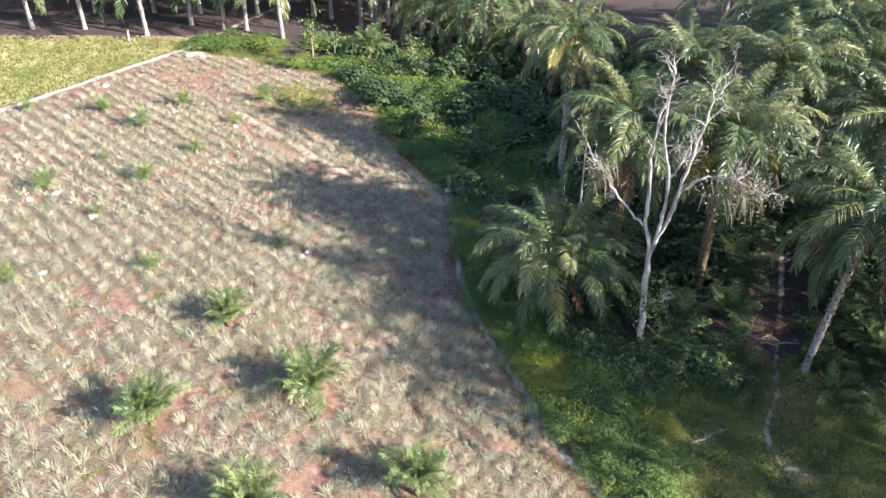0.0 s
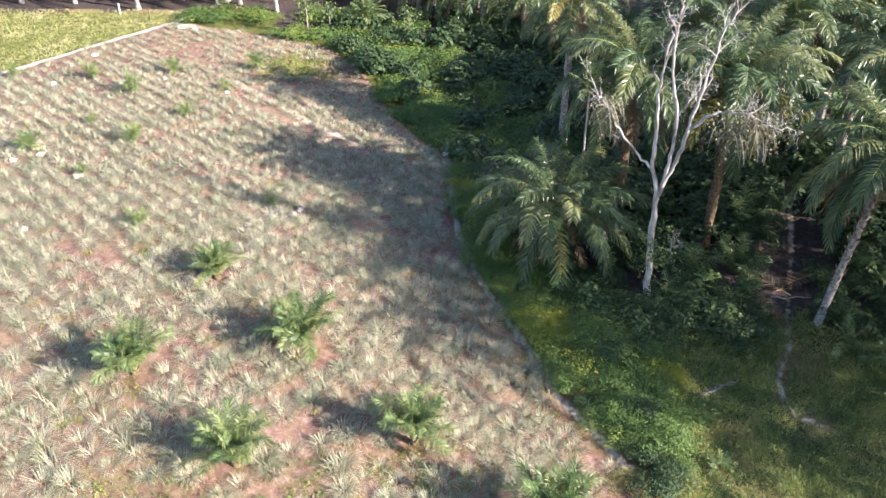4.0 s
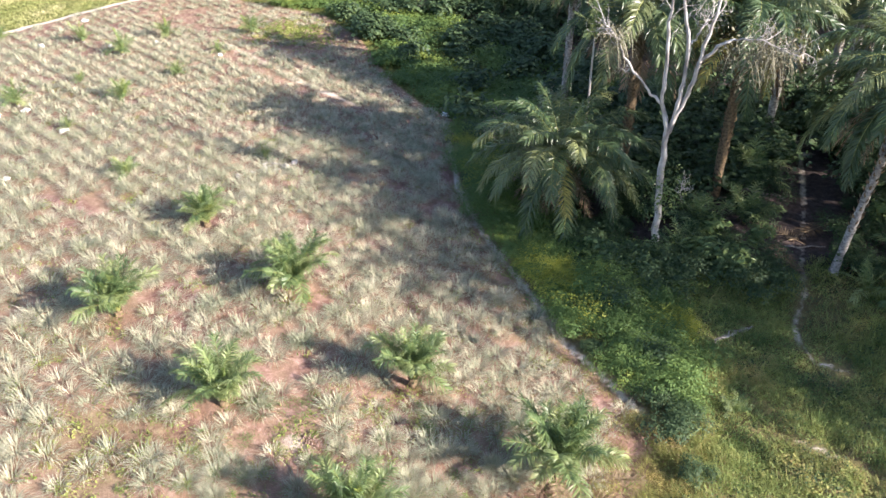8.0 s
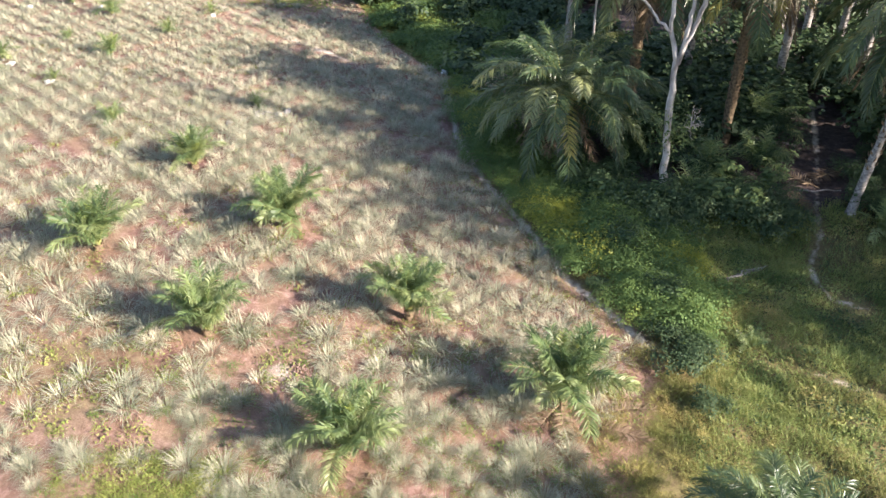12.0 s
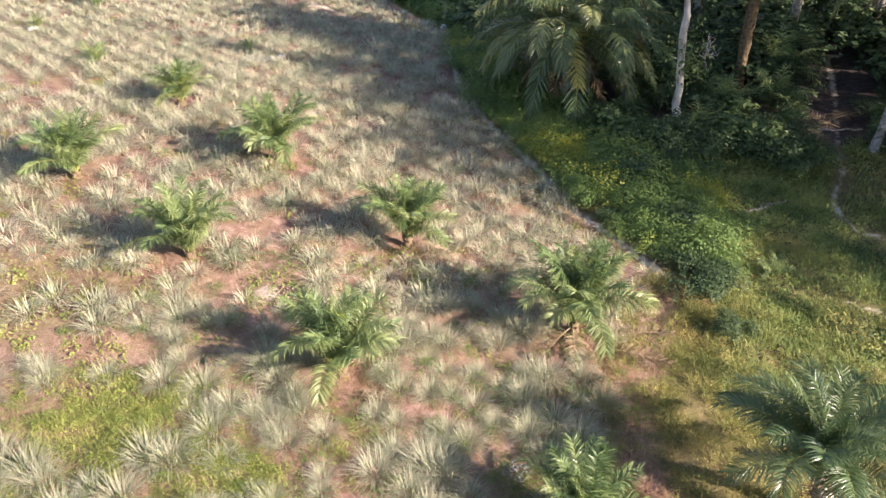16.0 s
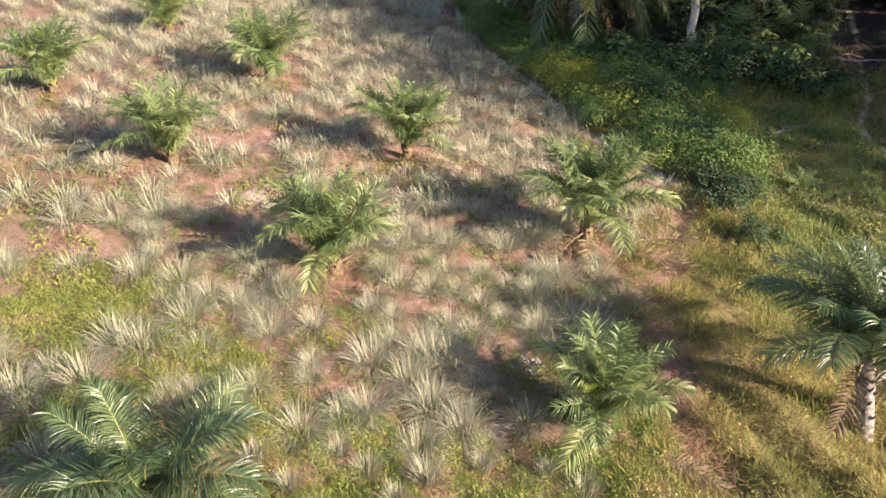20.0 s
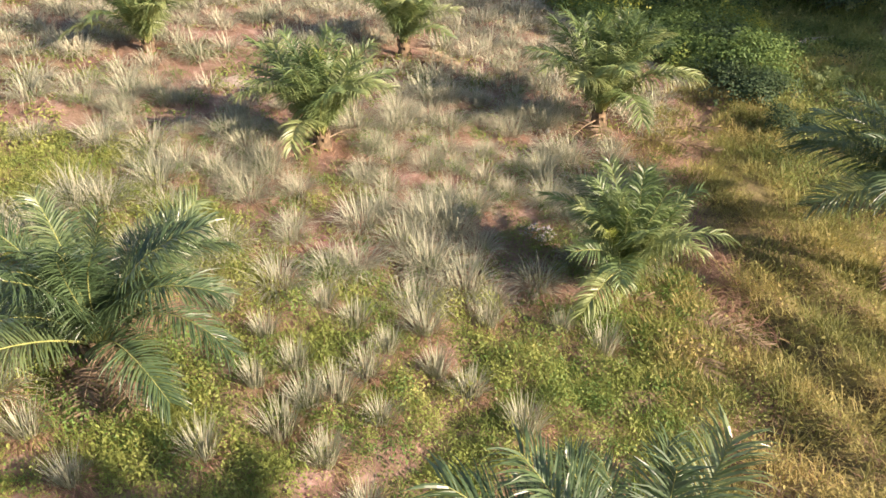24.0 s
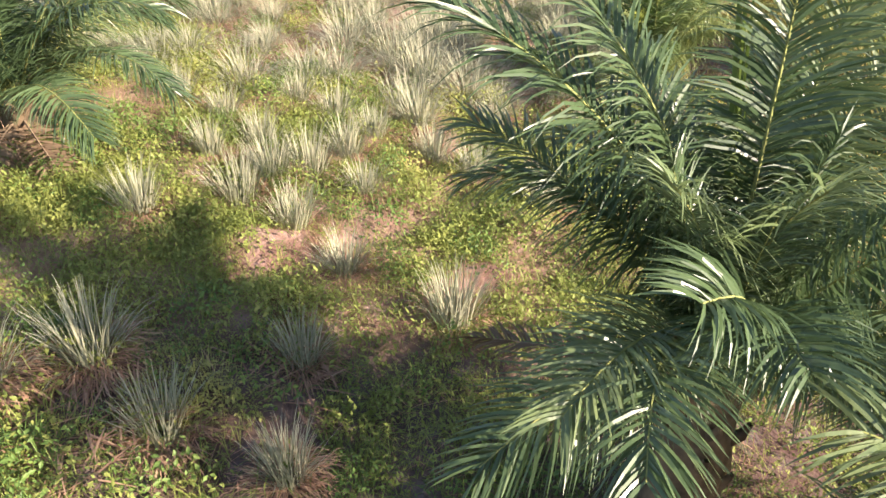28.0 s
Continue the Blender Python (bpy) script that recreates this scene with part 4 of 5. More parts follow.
for lib, pick in ((FIELD, rest[:, 1] < 50), (FAR_FIELD, rest[:, 1] >= 50)):
    q = rest[pick]
    at = ground_at(q[:, 0], q[:, 1])
    size = (0.76 + 0.52 * q[:, 3]) * (1 - 0.2 * sm(q[:, 1], 60, 90))
    tagged(new("clump_field", stamp([m[0] for m in lib], at, q[:, 2] * 6.28, size).mesh("clump_field", [CLUMP])), "rows of spiky grey-green leaf clumps across the field", "grass", kind="stuff")
    tagged(new("straw", stamp([m[1] for m in lib], at, q[:, 3] * 6.28, size * 1.1).mesh("straw", [STRAW])), "withered tan straw round the grass clumps", "straw", kind="stuff")


# ---- low weeds, grass and straw ----
def scatter(n, x0, x1, y0, y1, chance):
    x, y = rng.uniform(x0, x1, n), rng.uniform(y0, y1, n)
    k = rng.random(n) < chance(x, y)
    return x[k], y[k]


def weeds(name, n, box, chance, size, mat, label, heap=0.12, spread=0.16, per=9, category="weeds"):
    """Sprigs of small leaves."""
    x, y = scatter(n, *box, chance)
    r = rng
    top = heap * r.uniform(0.4, 1.2, len(x)) * (0.15 + 1.7 * sm(wave(x, y, 1.7, 3.0) + 0.5 * wave(x, y, 3.7), -0.4, 0.9))
    X, Y = np.repeat(x, per) + r.normal(size=len(x) * per) * spread, np.repeat(y, per) + r.normal(size=len(x) * per) * spread
    Z = terrain(X, Y) + np.repeat(top, per) * r.uniform(0.1, 1.0, len(X)) + 0.02
    nrm = np.stack([r.normal(size=len(X)) * 0.6, r.normal(size=len(X)) * 0.6, np.ones(len(X))], 1)
    g = Geo()
    g.leaves(np.stack([X, Y, Z], 1), nrm, size * r.uniform(0.6, 1.4, len(X)), 1.7)
    return tagged(new(name, g.mesh(name, [mat])), label, category, kind="stuff")


def grass(name, n, box, chance, h, wide, mat, label, lie=0.6, per=7, spread=0.07, category="grass", segs=2):
    x, y = scatter(n, *box, chance)
    r = rng
    m = len(x) * per
    X, Y = np.repeat(x, per) + r.normal(size=m) * spread, np.repeat(y, per) + r.normal(size=m) * spread
    way = np.stack([r.normal(size=m) * lie, r.normal(size=m) * lie, np.ones(m)], 1)
    g = Geo()
    g.blades(ground_at(X, Y) - (0, 0, 0.02), way, h * r.uniform(0.5, 1.3, m), wide * r.uniform(0.7, 1.3, m), r.uniform(0.2, 1.6, m), segs)
    return tagged(new(name, g.mesh(name, [mat])), label, category, kind="stuff")


def mound_mesh(r, leaves, size, blades, w, h, length, wide, long=1.9):
    """A low cushion of small leaves and fine blades."""
    def dome(n):
        a, q = r.uniform(0, 6.28, n), np.sqrt(r.uniform(0, 1, n)) * (1 + 0.18 * r.normal(size=n))
        k = 1 + 0.25 * np.sin(3 * a + 1.0) * q
        at = np.stack([np.cos(a) * q * k * w / 2, np.sin(a) * q * w / 2 / k, np.maximum(h * (1 - q ** 2) * r.uniform(0.45, 1.1, n), 0.01)], 1)
        return at, np.stack([np.cos(a) * q, np.sin(a) * q, np.full(n, 0.8)], 1) + r.normal(size=(n, 3)) * 0.35
    g = Geo()
    if leaves:
        at, nrm = dome(leaves)
        g.leaves(at, nrm, size * r.uniform(0.6, 1.4, leaves), long, 0, r)
    if blades:
        at, nrm = dome(blades)
        g.blades(at * (1, 1, 0.6), nrm, length * r.uniform(0.5, 1.3, blades), wide, r.uniform(0.1, 1.2, blades), 2)
    return g.mesh("cushion", [WEED])


def cushions(name, n, box, chance, lib, lo, hi, mat, label, category="weeds"):
    x, y = scatter(n, *box, chance)
    tagged(new(name, stamp(lib, ground_at(x, y) - (0, 0, 0.02), rng.uniform(0, 6.28, len(x)), rng.uniform(lo, hi, len(x))).mesh(name, [mat])), label, category, kind="stuff")


def sunny(x, y):
    """The dry, yellow part of the bank."""
    return 1 - 0.97 * sm(y - 15 + 1.2 * wave(x, y, 0.8, 4.0), 0, 2.5) * sm(x - edge_x(y), 1.6, 3.2)


def off_tracks(x, y):
    return (1 - trail(x, y, TRACK, 0.55)) * (1 - trail(x, y, SIDE_TRACK, 0.4)) * (1 - trail(x, y, LOW_TRACK, 0.5))


LEAFY = [mound_mesh(np.random.default_rng(400 + k), 110, 0.0215, 40, 0.60, 0.16 + 0.06 * k, 0.17, 0.0065) for k in range(4)]
TUSSOCK = [mound_mesh(np.random.default_rng(410 + k), 24, 0.022, 66, 0.62, 0.22 + 0.06 * k, 0.17, 0.0085) for k in range(4)]
LOW_MAT = [mound_mesh(np.random.default_rng(420 + k), 44, 0.05, 10, 0.9, 0.18, 0.2, 0.02) for k in range(3)]
cushions("weed_cushions", 8400, (-12, 6.5, 3.2, 17), lambda x, y: in_field(x, y) * clear_of_tufts(x, y) * np.clip(1.35 * weedy(x, y), 0.06 + 0.75 * (y < 11.5), 1) * (0.3 + 0.7 * sm(y, 4.8, 6.2)) * (0.12 + 0.88 * sm(wave(x, y, 1.5, 8.0) + 0.6 * wave(x, y, 3.3, 3.0), -0.7, -0.15)), LEAFY, 0.5, 1.3, WEED, "low yellow-green weeds between the grass clumps")
cushions("weed_cushions", 5200, (-34, 10, 16, 60), lambda x, y: in_field(x, y) * np.clip(0.9 * weedy(x, y), 0.12 + 0.22 * (y < 26), 1), LOW_MAT, 0.6, 1.3, WEED, "patches of low green weeds in the field")
cushions("green_cushions", 5200, (-12, 7.0, 3.4, 24), lambda x, y: in_field(x, y) * clear_of_tufts(x, y) * np.clip(0.04 + 0.16 * sm(20 - y, 0, 5) + 0.8 * sm(wave(x, y, 0.85, 11.0) + 0.5 * wave(x, y, 1.9, 7.0), 0.0, 0.7) * (0.45 + 0.55 * (y < 13)) + 0.8 * np.exp(-((x - 2.2) / 1.1) ** 2 - ((y - 9.8) / 1.6) ** 2), 0, 1), LEAFY, 0.5, 1.3, GREENWEED, "mounds of leafy green weeds between the clumps")
cushions("bank_tussocks", 4400, (3.6, 20, 2.5, 24), lambda x, y: sm(x - edge_x(y), -2.2, -0.2) * sunny(x, y) * (1 - trail(x, y, FOOTPATH, 0.5)) * (0.12 + 0.88 * sm(np.sin(3.3 * (x + 0.62 * y) + 0.9 * np.sin(0.9 * y)) + 0.6 * wave(x, y, 0.9), -0.6, 0.2)), TUSSOCK, 0.7, 2.0, YGRASS, "tussocks of yellow-green grass on the bank beside the path", "grass")
grass("yellow_grass", 15000, (4.0, 22, 3, 24), lambda x, y: (x > edge_x(y) - 0.2) * sunny(x, y) * (1 - 0.95 * trail(x, y, FOOTPATH, 0.6)) * (0.2 + 0.8 * sm(wave(x, y, 0.9) + 0.5 * wave(x, y, 2.1, 1.0), -0.5, 0.4)), 0.25, 0.008, YGRASS, "yellow-green grass on the bank beside the path", 0.6, 8, 0.12)
grass("green_grass", 26000, (8, 30, 15, 36), lambda x, y: (x > edge_x(y) + 1.4) * off_tracks(x, y) * (1 - sunny(x, y) * (y < 19)) * (0.25 + 0.75 * sm(wave(x, y, 0.7, 3.0), -0.5, 0.5)), 0.40, 0.022, CLEARING, "short green grass in the shaded clearing", 0.6, 6, 0.13)
cushions("clearing_weeds", 2600, (8, 30, 15, 36), lambda x, y: (x > edge_x(y) + 1.2) * off_tracks(x, y) * (1 - sunny(x, y) * (y < 19)) * sm(wave(x, y, 0.55, 2.5) + 0.5 * wave(x, y, 1.6, 1.0), -0.3, 0.3), LOW_MAT, 0.7, 1.7, CLEARING, "low leafy green weeds in the shaded clearing")
cushions("clearing_tussocks", 1700, (8, 30, 15, 36), lambda x, y: (x > edge_x(y) + 1.6) * off_tracks(x, y) * (1 - sunny(x, y) * (y < 19)) * sm(wave(x, y, 0.8, 6.0), -0.4, 0.4), TUSSOCK, 0.9, 2.2, CLEARING, "tussocks of dark green grass in the shaded clearing", "grass")
weeds("weeds", 9000, (9, 30, 17, 36), lambda x, y: (x > edge_x(y) + 0.4) * off_tracks(x, y) * np.clip(0.45 + 0.6 * wave(x, y, 0.6), 0.05, 1), 0.055, BUSH, "dark leafy weeds in the clearing", 0.25, 0.18, 8)
grass("weed_grass", 15000, (-13, 8.5, 2, 16), lambda x, y: in_field(x, y) * np.clip(1.3 * weedy(x, y) - 0.05 + 0.4 * wave(x, y, 1.3, 2.0), 0.03, 1), 0.22, 0.006, WEED, "fine green grass among the weeds", 0.6, 7, 0.09)
grass("verge_grass", 22000, (-1, 11, 5, 36), lambda x, y: sm(x - edge_x(y), -3.8, -1.0) * (x < edge_x(y) + 1.2) * (0.5 + 0.5 * (wave(x, y, 0.9, 1.0) > -0.2)) * (1 - 0.95 * trail(x, y, FOOTPATH, 0.55)) * (1 - trail(x, y, EDGE_PATH, 0.45)), 0.20, 0.011, YGRASS, "short yellow-green grass along the field edge", 0.7, 6, 0.11)
grass("straw_litter", 17000, (-12, 8, 2, 19), lambda x, y: in_field(x, y) * np.clip((0.35 + 0.7 * sm(wave(x, y, 0.7, 4.0), 0.0, 0.6)) * (0.4 + 0.6 * sm(y, 5.2, 6.5)), 0, 1), 0.28, 0.007, STRAW, "dry straw lying on the soil", 3.0, 5, 0.15, "straw")
grass("field_litter", 22000, (-34, 7, 19, 56), lambda x, y: in_field(x, y) * (0.25 + 0.7 * sm(wave(x, y, 0.5, 9.0), -0.4, 0.5)), 0.34, 0.02, STRAW, "dry straw litter between the rows", 2.2, 4, 0.2, "straw", 1)
grass("meadow_grass", 22000, (-80, -26, 66, 98), lambda x, y: (x < road_x(y) - 0.5) * (y < 97) * 0.9, 0.24, 0.05, MEADOW, "bright yellow-green grass of the neighbouring meadow", 0.5, 5, 0.22)
grass("dry_grass", 14000, (-32, 1, 54, 91), lambda x, y: in_field(x, y) * (0.35 + 0.5 * sm(wave(x, y, 0.4, 5.0), -0.2, 0.6)), 0.26, 0.035, HAZED_DRY_GRASS, "short dry grass in the far part of the field, paled for haze", 0.8, 4, 0.2)
weeds("bank_weeds", 8000, (4.5, 20, 3, 23), lambda x, y: (x > edge_x(y) - 0.6) * sm(wave(x, y, 0.75, 5.0), -0.1, 0.5) * (1 - trail(x, y, FOOTPATH, 0.6)), 0.022, WEED, "yellow-green leafy weeds on the bank", 0.26, 0.12, 11)
grass("bank_straw", 9000, (4.2, 18, 3, 23), lambda x, y: (x > edge_x(y) - 0.6) * sm(wave(x, y, 0.65, 7.0), 0.0, 0.6), 0.26, 0.008, STRAW, "reddish dry grass on the bank", 1.6, 7, 0.12, "straw")
BASES = [(-7.3, 31.4), (-15.1, 28.5), (-8.9, 23.0), (-1.2, 25.0), (4.6, 20.2), (-3.0, 17.2), (3.6, 12.2), (-5.1, 9.15)]
grass("straw_mulch", 60000, (-17, 7, 7, 34), lambda x, y: sum(np.exp(-((x - a - 0.1) / 0.75) ** 2 - ((y - b + 0.35) / 0.75) ** 2) for a, b in BASES), 0.4, 0.014, STRAW, "reddish withered leaf mulch round the palm bases", 2.4, 6, 0.10, "straw")
weeds("weeds", 2600, (-21, -8, 70, 83), lambda x, y: np.exp(-((x + 15) / 3.2) ** 2 - ((y - 76.5) / 3.6) ** 2), 0.12, WEED, "bright green weed patch in the far field", 0.12, 0.25, 8)


# ---- scrub ----
def bush_mesh(r, leaves, w, h, size, mat, stems=5, lobes=6, long=1.6, split=False):
    """A shrub of several leafy lobes on thin stems."""
    g, st = Geo(), Geo()
    c = [(r.normal() * 0.28 * w, r.normal() * 0.28 * w, h * r.uniform(0.3, 0.75), w * r.uniform(0.26, 0.44)) for _ in range(lobes)]
    for x, y, z, rad in c[:stems]:
        (st if split else g).tube([(x * 0.1, y * 0.1, -0.1), (x * 0.5, y * 0.5, z * 0.55), (x, y, z)], [0.03, 0.022, 0.012], 4, 0 if split else 1)
    per = leaves // lobes
    for x, y, z, rad in c:
        d = r.normal(size=(per, 3))
        d /= np.linalg.norm(d, axis=1, keepdims=True)
        d[:, 2] = np.where(d[:, 2] < -0.35, -d[:, 2], d[:, 2])
        k = rad * r.uniform(0.55, 1.12, per) ** 0.7 * (1 + 0.25 * np.sin(5 * d[:, 0] + 3 * d[:, 1]))
        at = d * k[:, None] * (1, 1, 0.85 * h / w + 0.2) + (x, y, z)
        at[:, 2] = np.maximum(at[:, 2], 0.02)
        g.leaves(at, d * 0.8 + (0, 0, 1.1) + r.normal(size=(per, 3)) * 0.4, size * r.uniform(0.6, 1.35, per), long, 0, r)
    return (g.mesh("foliage", [mat]), st.mesh("stem", [STEM])) if split else g.mesh("shrub", [mat, STEM])


DARK = [bush_mesh(np.random.default_rng(300 + k), 1900, 2.2, 1.5, 0.085, BUSH, split=True) for k in range(4)]
VINE = [bush_mesh(np.random.default_rng(310 + k), 2600, 2.3, 1.3, 0.066, CREEPER, 4, 11, split=True) for k in range(4)]
LIMY = [bush_mesh(np.random.default_rng(315 + k), 2400, 2.2, 1.1, 0.066, LIME_CREEPER, 4, 11, split=True) for k in range(3)]
PALE = [bush_mesh(np.random.default_rng(320 + k), 420, 1.6, 1.8, 0.19, LIME, 6, 6, 2.0, True) for k in range(3)]
WITHER = [bush_mesh(np.random.default_rng(330 + k), 800, 3.0, 1.7, 0.10, GREYLEAF, 6, 7) for k in range(2)]
SG = "shrubs of the scrub"


def plant(lib, x, y, label, size, r, sink=0.05):
    leaves, stem = lib[int(r.integers(len(lib)))]
    ob = put("shrub", None, x, y, label, "shrub", SG, turn=r.uniform(0, 360), scale=size, sink=sink)
    part("foliage", leaves, ob)
    part("stem", stem, ob, "thin brown branching stem")
    return ob


r = np.random.default_rng(55)
# creeper-covered strip along the field's edge
LIME_SPOTS = [(5.9, 34.9, 1.3), (6.8, 33.4, 1.2), (11.3, 30.5, 1.0), (2.4, 51.2, 1.3), (2.8, 47.5, 1.0), (8.3, 39.2, 0.8)]
for y in np.arange(22.0, 58.0, 0.95):
    e = float(edge_x(y))
    wide = float(np.interp(y, [22, 24, 26, 28, 30.5, 34.6, 37, 43, 50, 58], [0.9, 1.6, 2.8, 4.4, 6.6, 7.0, 6.0, 3.4, 3.5, 4.0]))
    for w in np.arange(0.85, wide + 0.4, 1.2):
        x = e + w + r.normal() * 0.25
        limy = any(math.hypot(x - a, y - b) < d for a, b, d in LIME_SPOTS)
        green = y > 24 and r.random() < 0.86
        plant(LIMY if limy else VINE if green else DARK, x, y + r.normal() * 0.3, "low bush covered in lime-yellow creeper leaves" if limy else "low creeper-covered bush with bright green leaves" if green else "dark green leafy bush", r.uniform(0.6, 1.15) * (0.75 if w < 1.2 else 1.0), r)
# overgrown hollow behind, and the dark floor of the far palms
def thicket(name, lib, pts, mat, label, lo, hi):
    P = np.array(pts)
    size = r.uniform(lo, hi, len(P))
    tagged(new(name, stamp(lib, ground_at(P[:, 0], P[:, 1]) - (0, 0, 0.05), r.uniform(0, 6.28, len(P)), size).mesh(name, [mat])), label, "shrubs", kind="stuff")


VINE_FAR = [bush_mesh(np.random.default_rng(340 + k), 620, 2.4, 1.0, 0.14, CREEPER, 2, 9) for k in range(3)]
DARK_FAR = [bush_mesh(np.random.default_rng(345 + k), 420, 2.2, 1.5, 0.2, BUSH, 2) for k in range(3)]
hollow, dark = [], []
for _ in range(330):
    y = r.uniform(57, 95)
    x = float(edge_x(min(y, 88))) + r.uniform(1.0, 20.0) * (1 if y > 60 else 0.7)
    if x > -21 and not (y > 88 and x < -12):
        (hollow if r.random() < 0.88 else dark).append((x, y))
for _ in range(110):
    y = r.uniform(60, 106)
    dark.append((r.uniform(13, 50) if y < 92 else r.uniform(-6, 45), y))
for _ in range(80):
    dark.append((r.uniform(1, 22), r.uniform(77, 99)))
for _ in range(26):
    hollow.append((r.uniform(-31, -11), r.uniform(91.5, 96)))
for _ in range(130):
    q = (r.uniform(12, 36), r.uniform(44, 62))
    if trail(np.array([q[0]]), np.array([q[1]]), TRACK, 1.6)[0] == 0:
        dark.append(q)
thicket("creeper_thicket", VINE_FAR, hollow, CREEPER, "bright green creepers and bushes filling the hollow", 0.7, 1.25)
thicket("dark_thicket", DARK_FAR, dark, BUSH, "dark bushes below the far palms", 0.9, 1.7)
# understorey below the palms
for _ in range(190):
    y = 33.8 + 26 * r.random() ** 1.5
    x = r.uniform(float(edge_x(y)) + 5, 36)
    if trail(np.array([x]), np.array([y]), TRACK, 1.5)[0] > 0 or math.hypot(x - 11.9, y - 36) < 1.2:
        continue
    pick = r.random()
    plant(PALE if pick < 0.10 and y < 42 else DARK, x, y, "pale broad-leaved shrub in the shade" if pick < 0.10 and y < 42 else "dark green understorey bush", r.uniform(0.6, 1.15), r)
for x, y, s in [(11.2, 34.7, 1.2), (12.3, 34.5, 1.1), (10.2, 34.9, 1.2), (13.3, 34.8, 1.0), (11.8, 35.2, 1.3), (8.9, 37.0, 1.2), (14.8, 35.0, 0.9)]:
    plant(DARK, x, y, "dark green leafy bush below the dead tree", s, r)
for x, y, s in [(10.6, 35.4, 1.0), (12.6, 35.2, 0.8), (13.6, 35.8, 1.0), (14.6, 36.2, 0.9), (9.2, 35.8, 0.9), (18.0, 37.6, 0.8), (15.4, 38.5, 1.0)]:
    plant(PALE, x, y, "pale broad-leaved shrub below the dead tree", s, r)


# ---- small palms of the understorey ----
for k, (x, y, s) in enumerate([(13.4, 36.9, 1.3), (15.3, 39.0, 1.6), (18.4, 40.2, 1.5), (22.6, 33.2, 1.1), (24.6, 31.5, 1.4), (16.6, 33.6, 0.9), (26.5, 36.0, 1.6), (12.9, 24.6, 0.55), (20.5, 45.5, 1.8), (10.5, 43.5, 1.6)]):
    palm("seedling_palm", x, y, 0.1, 0.08, LIB_SMALL, 13, s, "self-sown young palm in the undergrowth", "self-sown palms", seed=170 + k, spear=0.9 * s, boots=0, trunk_mats=(TRUNK_OLD, TRUNK_OLD))
palm("seedling_palm", -9.2, 90.2, 1.2, 0.25, LIB_YOUNG, 26, 1.3, "bushy palm with withered skirt before the grove", "self-sown palms", seed=185, dry=6, drylib=LIB_DRYYOUNG, spear=1.5, boots=10)
for k, (x, y, s) in enumerate([(-3.2, 98.5, 0.9), (4.5, 101.0, 1.0), (2.0, 96.0, 1.0), (9.5, 91.5, 0.95), (14.5, 83.0, 0.9)]):
    palm("oil_palm", x, y, 5.0, 0.32, LIB_FAR, 34, s, "squat dark oil palm at the hollow's end", MG, seed=190 + k, dry=4, spear=2, boots=20)


# ---- withered and vine-grown masses ----
def veil(x, y, z, w, n, label):
    """Withered creeper that hangs from a limb in strands."""
    rr = np.random.default_rng(int(x * 10))
    g = Geo()
    top = np.stack([rr.normal(size=n) * w * 0.5, rr.normal(size=n) * w * 0.25, rr.normal(size=n) * 0.35], 1)
    g.blades(top, np.stack([rr.normal(size=n) * 0.6, rr.normal(size=n) * 0.6, rr.uniform(-1, 0.4, n)], 1), rr.uniform(0.5, 2.2, n), 0.035, 2.2, 4, 0)
    m = n * 3
    at = np.stack([rr.normal(size=m) * w * 0.55, rr.normal(size=m) * w * 0.3, rr.normal(size=m) * 0.55 - 0.3], 1)
    g.leaves(at, rr.normal(size=(m, 3)) + (0, 0, 0.5), 0.10 * rr.uniform(0.6, 1.4, m), 1.6, 0, rr)
    ob = new("hanging_creeper", g.mesh("hanging_creeper", [GREYLEAF]))
    ob.matrix_basis = pose(x, y, z)
    return tagged(ob, label, "creeper")


veil(15.0, 34.8, 12.2, 1.7, 200, "grey withered creeper hanging from a dead limb")
veil(8.3, 37.0, 12.2, 0.8, 70, "grey withered creeper on a dead limb")
for x, y, s, h in [(6.3, 48.0, 1.5, 2.6), (4.6, 51.5, 1.2, 1.7), (5.4, 45.2, 1.1, 1.5)]:
    ob = put("vine_covered_stump", WITHER[int(h) % 2], x, y, "broken tree overgrown by grey-green vines", "stump", scale=s)
    ob.scale = (s * 0.8, s * 0.8, s * h * 0.8)


# ---- far small trees, posts ----
def small_tree(x, y, h, label):
    rr = np.random.default_rng(int(abs(x) * 7))
    ob = new("small_tree")
    ob.matrix_basis = pose(x, y, float(terrain(x, y)) - 0.05)
    tagged(ob, label, "tree")
    g = Geo()
    g.tube([(0, 0, 0), (0.05, 0, h * 0.5), (-0.05, 0.05, h)], [0.10, 0.08, 0.05], 7)
    for k in range(6):
        a = 1.05 * k
        g.tube([(0, 0, h * (0.6 + 0.06 * k)), (0.6 * math.cos(a), 0.6 * math.sin(a), h * (0.75 + 0.06 * k))], [0.035, 0.015], 4)
    part("trunk", g.mesh("trunk", [WOOD], True), ob)
    n = 260
    g = Geo()
    at = rr.normal(size=(n, 3)) * (0.55, 0.55, 0.20 * h) + (0, 0, 0.85 * h)
    g.leaves(at, rr.normal(size=(n, 3)) + (0, 0, 0.6), 0.22 * rr.uniform(0.5, 1.2, n), 1.5, 0, rr)
    part("crown", g.mesh("crown", [LIME]), ob)


small_tree(-15.5, 87.0, 4.6, "slim tree with bare stem and yellow-green leaves")
small_tree(-13.2, 88.6, 3.2, "slim sapling with sparse green leaves")
small_tree(-4.0, 88.0, 3.6, "slim sapling above the hollow")


